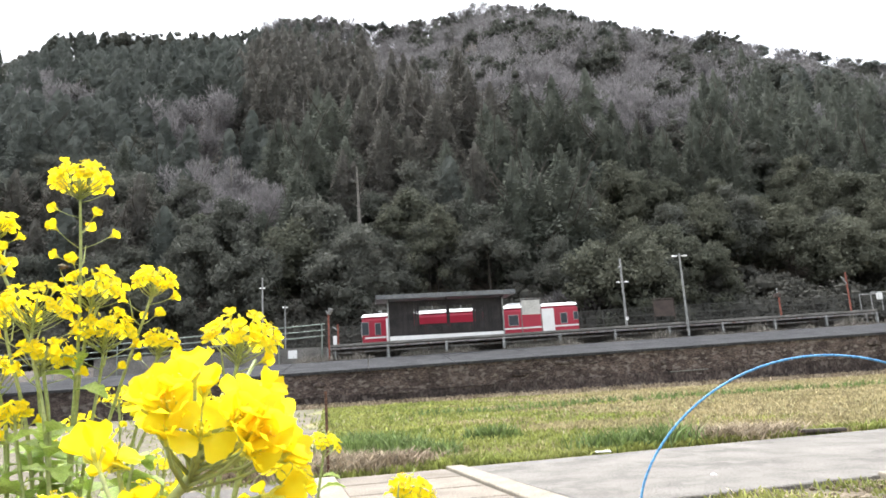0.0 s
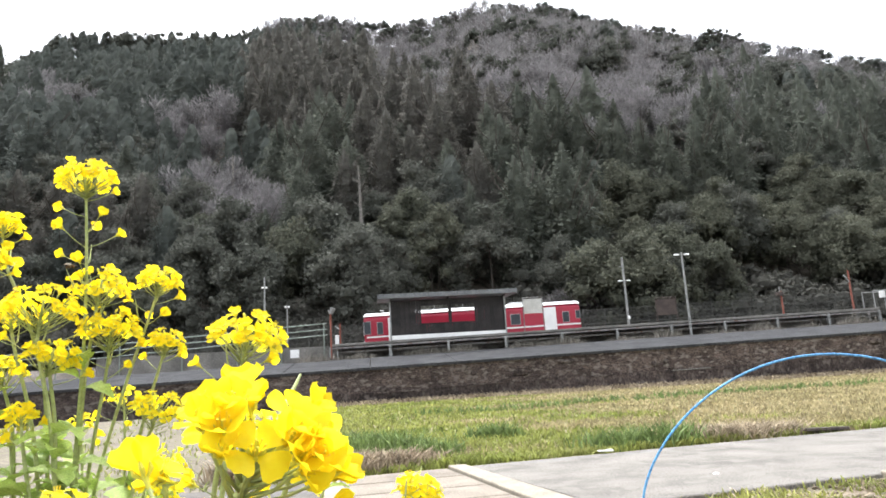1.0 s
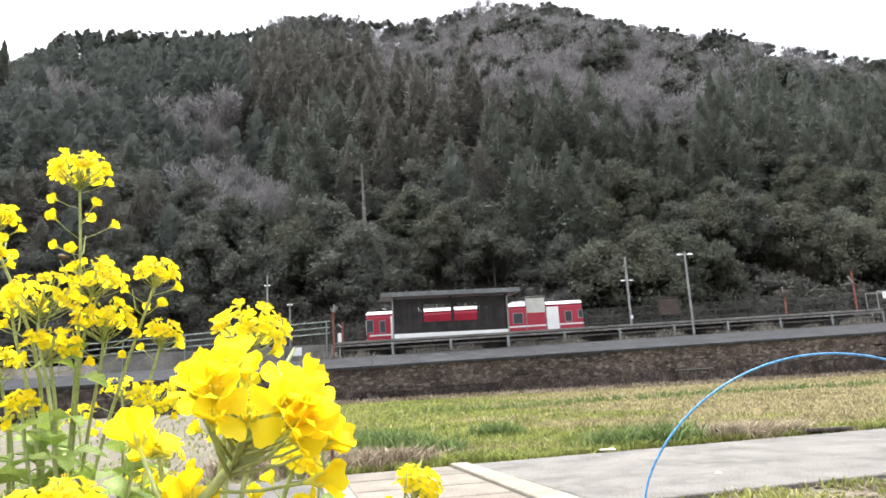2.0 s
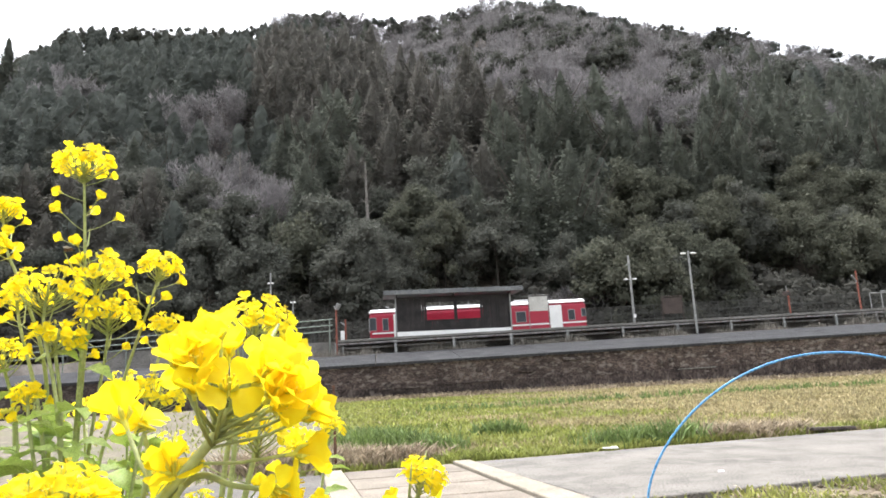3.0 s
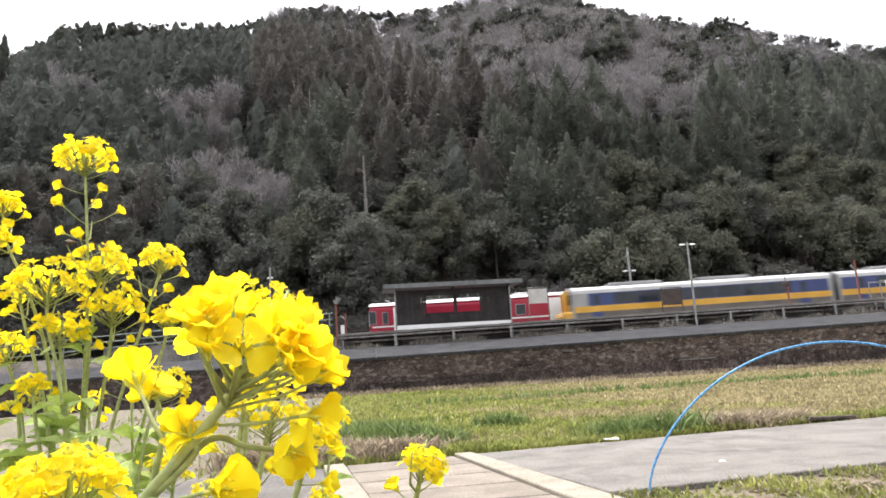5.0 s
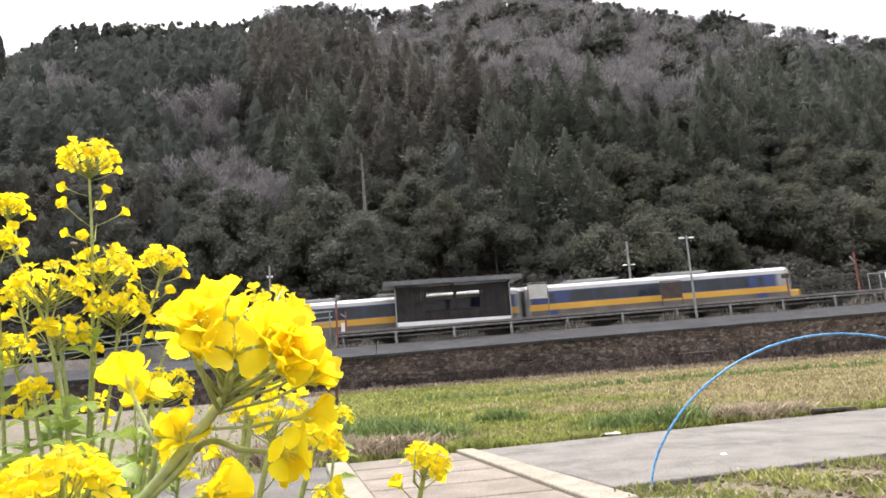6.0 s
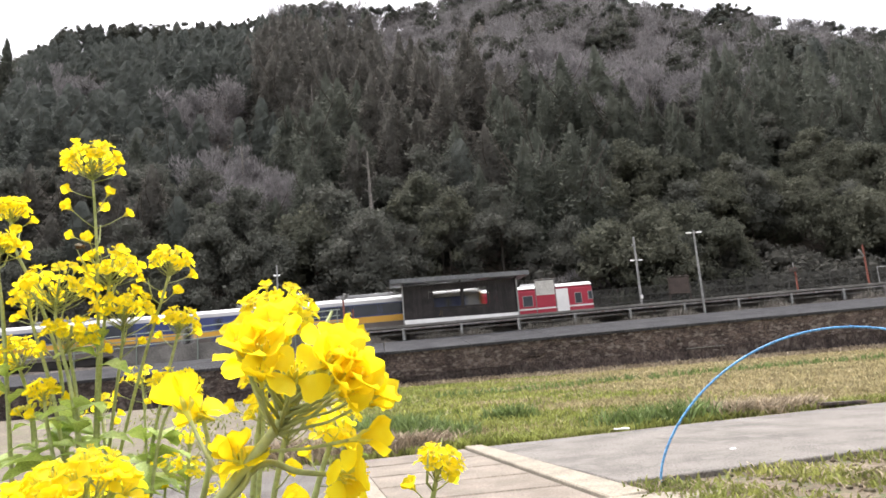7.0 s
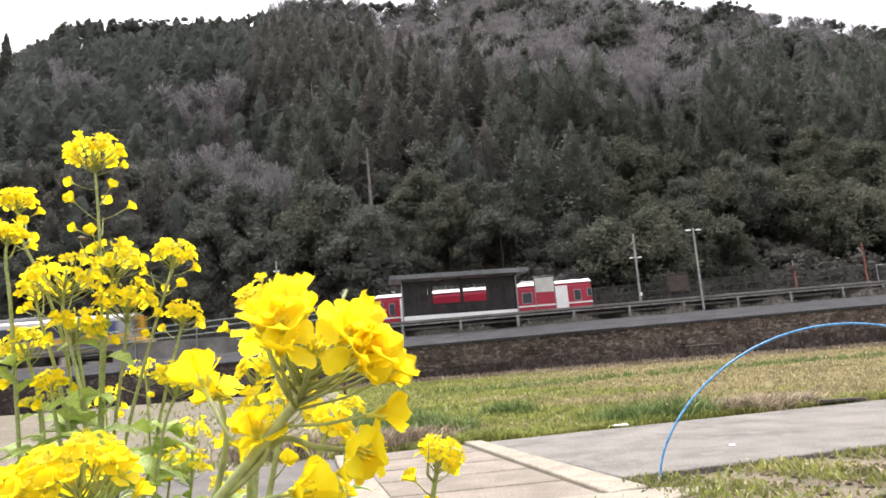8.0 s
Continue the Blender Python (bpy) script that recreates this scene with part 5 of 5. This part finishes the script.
plants["edge"] = rape_plant((-0.56, 0.78), [
    (((-0.4973, 0.7599, 1.3464), (-0.4897, 0.7599, 1.2946), (-0.465, 0.7599, 1.2413), (-0.4354, 0.7599, 1.1519), (-0.4215, 0.7599, 0.9974)), 0.0216, 16, 4, 3, 1.0),
    (((-0.477, 0.7199, 1.2986), (-0.4809, 0.7199, 1.2621), (-0.4733, 0.7199, 1.2015), (-0.457, 0.7199, 1.0078)), 0.0181, 12, 2, 3, 1.0),
    (((-0.4807, 0.7399, 1.1804), (-0.4667, 0.7399, 1.1542), (-0.4537, 0.7399, 1.1061), (-0.4459, 0.7399, 1.0031)), 0.0277, 16, 2, 2, 1.0),
])
plants["bushy"] = rape_plant((-0.5, 0.7), [
    (((-0.4043, 0.6999, 1.2424), (-0.4072, 0.6999, 1.195), (-0.3903, 0.6999, 1.1258), (-0.3737, 0.6999, 1.0057)), 0.0398, 26, 3, 4, 1.0),
    (((-0.3964, 0.7099, 1.1948), (-0.3991, 0.7099, 1.1719), (-0.3899, 0.7099, 1.1143), (-0.3834, 0.7099, 1.0044)), 0.0289, 18, 2, 3, 1.0),
    (((-0.4132, 0.6899, 1.1378), (-0.4098, 0.6899, 1.1058), (-0.4009, 0.6899, 1.0621), (-0.3893, 0.6899, 1.0088)), 0.0168, 9, 2, 3, 1.0),
    (((-0.4287, 0.6999, 1.111), (-0.4249, 0.6999, 1.0844), (-0.4169, 0.6999, 1.0088)), 0.0188, 2, 0, 22, 1.0),
    (((-0.4562, 0.7299, 1.2371), (-0.4495, 0.7299, 1.2003), (-0.4242, 0.7299, 1.116), (-0.4054, 0.7299, 1.0021)), 0.0208, 10, 2, 2, 1.0),
])
plants["near"] = rape_plant((-0.2, 0.35), [
    (((-0.044, 0.1699, 1.1245), (-0.0501, 0.1699, 1.1129), (-0.0596, 0.1699, 1.1017), (-0.0707, 0.1699, 1.0896), (-0.0782, 0.1699, 1.0807)), 0.0222, 20, 3, 0, 0.95),
    (((-0.06, 0.1699, 1.1024), (-0.0587, 0.1699, 1.0997), (-0.0632, 0.1699, 1.0948), (-0.0707, 0.1699, 1.089), (-0.0782, 0.1699, 1.0807)), 0.0048, 3, 0, 0, 0.9),
    (((-0.038, 0.1749, 1.0982), (-0.0479, 0.1749, 1.0996), (-0.0561, 0.1749, 1.1022), (-0.0647, 0.1749, 1.0955), (-0.0802, 0.1749, 1.0796)), 0.0057, 3, 0, 0, 0.9),
    (((-0.0766, 0.1899, 1.1134), (-0.0749, 0.1899, 1.1043), (-0.0764, 0.1899, 1.0942), (-0.0799, 0.1899, 1.0844), (-0.086, 0.1899, 1.0764)), 0.0046, 2, 0, 0, 0.95),
])
plants["middle"] = rape_plant((-0.14, 0.55), [
    (((-0.159, 0.5799, 1.186), (-0.1649, 0.5799, 1.1579), (-0.1747, 0.5799, 1.1037), (-0.1831, 0.5799, 1.0154)), 0.0325, 24, 4, 3, 1.0),
    (((-0.137, 0.4999, 1.1043), (-0.1376, 0.4999, 1.0887), (-0.1425, 0.4999, 1.0659), (-0.1518, 0.4999, 1.0251)), 0.0305, 18, 3, 3, 1.0),
    (((-0.0945, 0.4599, 1.0903), (-0.1028, 0.4599, 1.0713), (-0.1154, 0.4599, 1.034)), 0.015, 8, 3, 2, 1.0),
    (((-0.1543, 0.4999, 1.1294), (-0.155, 0.4999, 1.1057), (-0.1603, 0.4999, 1.0672), (-0.1635, 0.4999, 1.0259)), 0.0163, 8, 2, 3, 1.0),
])
plants["low"] = rape_plant((-0.36, 0.42), [
    (((-0.1981, 0.3399, 1.0811), (-0.1952, 0.3399, 1.0685), (-0.1924, 0.3399, 1.048)), 0.0304, 26, 2, 4, 1.05),
    (((-0.224, 0.3299, 1.0754), (-0.2184, 0.3299, 1.0621), (-0.2051, 0.3299, 1.0464)), 0.0161, 10, 1, 3, 1.05),
])
plants["lone"] = rape_plant((0.01, 0.6), [
    (((-0.0259, 0.4999, 1.0611), (-0.0325, 0.4999, 1.0426), (-0.0366, 0.4999, 1.0241), (-0.0404, 0.4999, 0.9985)), 0.0185, 12, 4, 3, 0.95),
    (((-0.1352, 0.6999, 1.0146), (-0.1387, 0.6999, 0.9886), (-0.1433, 0.6999, 0.963)), 0.0142, 6, 1, 6, 0.9),
])
plants["back"] = rape_plant((-0.42, 1.15), [
    (((-0.4238, 0.9999, 1.0339), (-0.4243, 0.9999, 0.9881), (-0.4329, 0.9999, 0.9287)), 0.0244, 8, 2, 4, 1.0),
    (((-0.3904, 0.9999, 1.0238), (-0.3927, 0.9999, 0.9858), (-0.4017, 0.9999, 0.919)), 0.0244, 8, 2, 4, 1.0),
    (((-0.4813, 1.0499, 1.1564), (-0.4758, 1.0499, 1.0893), (-0.4702, 1.0499, 0.944)), 0.0299, 10, 3, 3, 1.0),
    (((-0.3873, 0.9999, 1.0661), (-0.392, 0.9999, 1.0239), (-0.3976, 0.9999, 0.9261)), 0.026, 9, 2, 4, 1.0),
    (((-0.3284, 0.9499, 0.9962), (-0.3307, 0.9499, 0.9677), (-0.3341, 0.9499, 0.9184)), 0.0232, 8, 2, 5, 1.0),
    (((-0.5453, 1.0499, 1.1194), (-0.5367, 1.0499, 1.0611), (-0.5281, 1.0499, 0.9247)), 0.0256, 8, 3, 5, 1.0),
    (((-0.166, 0.9999, 1.0845), (-0.1726, 0.9999, 1.0383), (-0.1911, 0.9999, 0.9112)), 0.0244, 9, 2, 2, 1.0),
])

SWAY = {
    "tall": ((0, 1.26, 0.0122), (0.5, 1.12, 0.0157), (1, 1.52, 0.0182), (1.5, 1.19, 0.0146), (3, 0.74, 0.0103), (3.5, 0.56, 0.013), (4, 0.21, 0.0159), (4.5, 0.26, 0.0088), (6, 0.58, 0.0168), (6.5, 0.65, 0.0087), (7, 0.44, 0.0104), (7.5, 0.27, 0.0041), (8, 0.0, -0.0)),
    "slender": ((0, 1.17, 0.0137), (0.5, 1.09, 0.017), (1, 1.42, 0.0187), (1.5, 1.19, 0.016), (3, 0.79, 0.0105), (3.5, 0.62, 0.0137), (4, 0.2, 0.0156), (4.5, 0.33, 0.0095), (6, 0.39, 0.0168), (6.5, 0.6, 0.0092), (7, 0.43, 0.0106), (7.5, 0.19, 0.0048), (8, -0.0, 0.0)),
    "edge": ((0, 1.18, 0.0141), (0.5, 1.01, 0.016), (1, 1.44, 0.0194), (1.5, 1.09, 0.0146), (3, 0.71, 0.0094), (3.5, 0.5, 0.0127), (4, 0.15, 0.0149), (4.5, 0.17, 0.0074), (6, 0.48, 0.0169), (6.5, 0.59, 0.008), (7, 0.23, 0.0091), (7.5, 0.11, 0.0027), (8, 0.0, -0.0)),
    "bushy": ((0, 0.94, 0.0142), (0.5, 0.98, 0.0159), (1, 1.2, 0.0177), (1.5, 1.07, 0.0153), (3, 0.76, 0.01), (3.5, 0.71, 0.0147), (4, 0.17, 0.0173), (4.5, 0.36, 0.0098), (6, 0.26, 0.0167), (6.5, 0.48, 0.0087), (7, 0.27, 0.0102), (7.5, 0.15, 0.0042), (8, -0.0, -0.0)),
    "near": ((0, 0.53, 0.0176), (0.5, 0.85, 0.018), (1, 1.21, 0.0199), (1.5, 1.13, 0.016), (3, 0.49, 0.0106), (3.5, 0.16, 0.0183), (4, -0.35, 0.0199), (4.5, 0.07, 0.0123), (6, -0.17, 0.0205), (6.5, 0.29, 0.0099), (7, 0.47, 0.0098), (7.5, 0.27, 0.0042), (8, -0.0, 0.0)),
    "middle": ((0, 0.85, 0.0139), (0.5, 0.89, 0.0156), (1, 1.06, 0.0189), (1.5, 1.03, 0.0145), (3, 0.87, 0.008), (3.5, 0.76, 0.0155), (4, 0.28, 0.0169), (4.5, 0.63, 0.0104), (6, 0.59, 0.0148), (6.5, 0.9, 0.0085), (7, 0.83, 0.0095), (7.5, 0.73, 0.0018), (8, -0.0, 0.0)),
    "low": ((0, 1.48, 0.0121), (0.5, 1.39, 0.0169), (1, 1.59, 0.0193), (1.5, 1.57, 0.0139), (3, 1.32, 0.008), (3.5, 0.82, 0.0145), (4, 0.41, 0.0172), (4.5, 0.88, 0.0082), (6, 0.47, 0.0171), (6.5, 1.1, 0.0085), (7, 0.82, 0.0101), (7.5, 0.71, 0.0034), (8, 0.0, -0.0)),
    "lone": ((0, 1.22, 0.0172), (0.5, 1.29, 0.0202), (1, 1.52, 0.0228), (1.5, 1.4, 0.0181), (3, 1.19, 0.0112), (3.5, 0.91, 0.0162), (4, 0.48, 0.019), (4.5, 0.52, 0.0098), (6, 0.48, 0.0189), (6.5, 0.83, 0.0098), (7, 0.67, 0.0098), (7.5, 0.72, 0.0026), (8, -0.0, 0.0001)),
    "back": ((0, 1.08, 0.0095), (0.5, 0.98, 0.0128), (1, 1.35, 0.0144), (1.5, 1.09, 0.0126), (3, 0.66, 0.0093), (3.5, 0.51, 0.0121), (4, 0.09, 0.0148), (4.5, 0.24, 0.0094), (6, 0.34, 0.016), (6.5, 0.55, 0.0083), (7, 0.38, 0.0098), (7.5, 0.11, 0.0047), (8, 0.0, 0.0)),
}


def honey_bee(place):
    """A small bee sitting on a flower head, head towards +x."""
    t = thing("honey_bee", Matrix.Translation(place), "brown honey bee feeding on a yellow flower head", "bee")
    brown = mat("bee_fur", (0.06, 0.035, 0.015), (0.16, 0.09, 0.035), 0.9, big=300, small=1500, bump=0.3, dist=0.0005)
    black = mat("bee_black", (0.015, 0.012, 0.01), (0.03, 0.025, 0.02), 0.5, big=300, small=1500, bump=0)
    wing = mat("bee_wing", (0.45, 0.42, 0.36), (0.55, 0.5, 0.42), 0.3, big=300, small=1500, bump=0, through=0.5)

    def egg(x, z, sx, sy, sz):
        bm = bmesh.new()
        bmesh.ops.create_uvsphere(bm, u_segments=10, v_segments=8, radius=1, matrix=Matrix.Translation((x, 0, z)) @ Matrix.Diagonal((sx, sy, sz, 1)))
        return bm

    part("thorax", egg(0, 0.003, 0.0024, 0.002, 0.002), brown, t, smooth=True)
    part("head", egg(0.0033, 0.0026, 0.0012, 0.0014, 0.0013), black, t, smooth=True)
    ab = part("abdomen", egg(-0.0045, 0.0026, 0.0036, 0.0019, 0.0019), brown, t, smooth=True)
    for x in (-0.0035, -0.0052, -0.0068):
        part("band", egg(x, 0.0026, 0.0004, 0.00196, 0.00196), black, ab)
    for sgn in (-1, 1):
        part("wing", tube([(0, sgn * 0.001, 0.0048), (-0.004, sgn * 0.0022, 0.0056), (-0.0075, sgn * 0.003, 0.005)], [0.0003, 0.0012, 0.0003], 6), wing, t)
        for x in (-0.001, 0.0006, 0.002):
            part("leg", tube([(x, sgn * 0.0015, 0.002), (x, sgn * 0.0035, 0.0018), (x - 0.0005, sgn * 0.0042, -0.0008)], 0.0002, 4), black, t)
    return t


bee = honey_bee((-0.4032, 0.7349, 1.2781))


def sway():
    """Each plant leans in the wind about its root: seconds, lean in degrees, lift in metres; the bee rides on its flower."""
    for name, steps in SWAY.items():
        p = plants[name]
        x, y, _ = p.location
        walk(p, [(t, pose(x, y, lift, 0, lean, 0)) for t, lean, lift in steps])
    x, y = -0.42, 0.8
    seat = Vector((-0.4032, 0.7349, 1.2781)) - Vector((x, y, 0))
    walk(bee, [(t, pose(x, y, lift, 0, lean, 0) @ pose(seat.x, seat.y, seat.z)) for t, lean, lift in SWAY["tall"]])


motions()
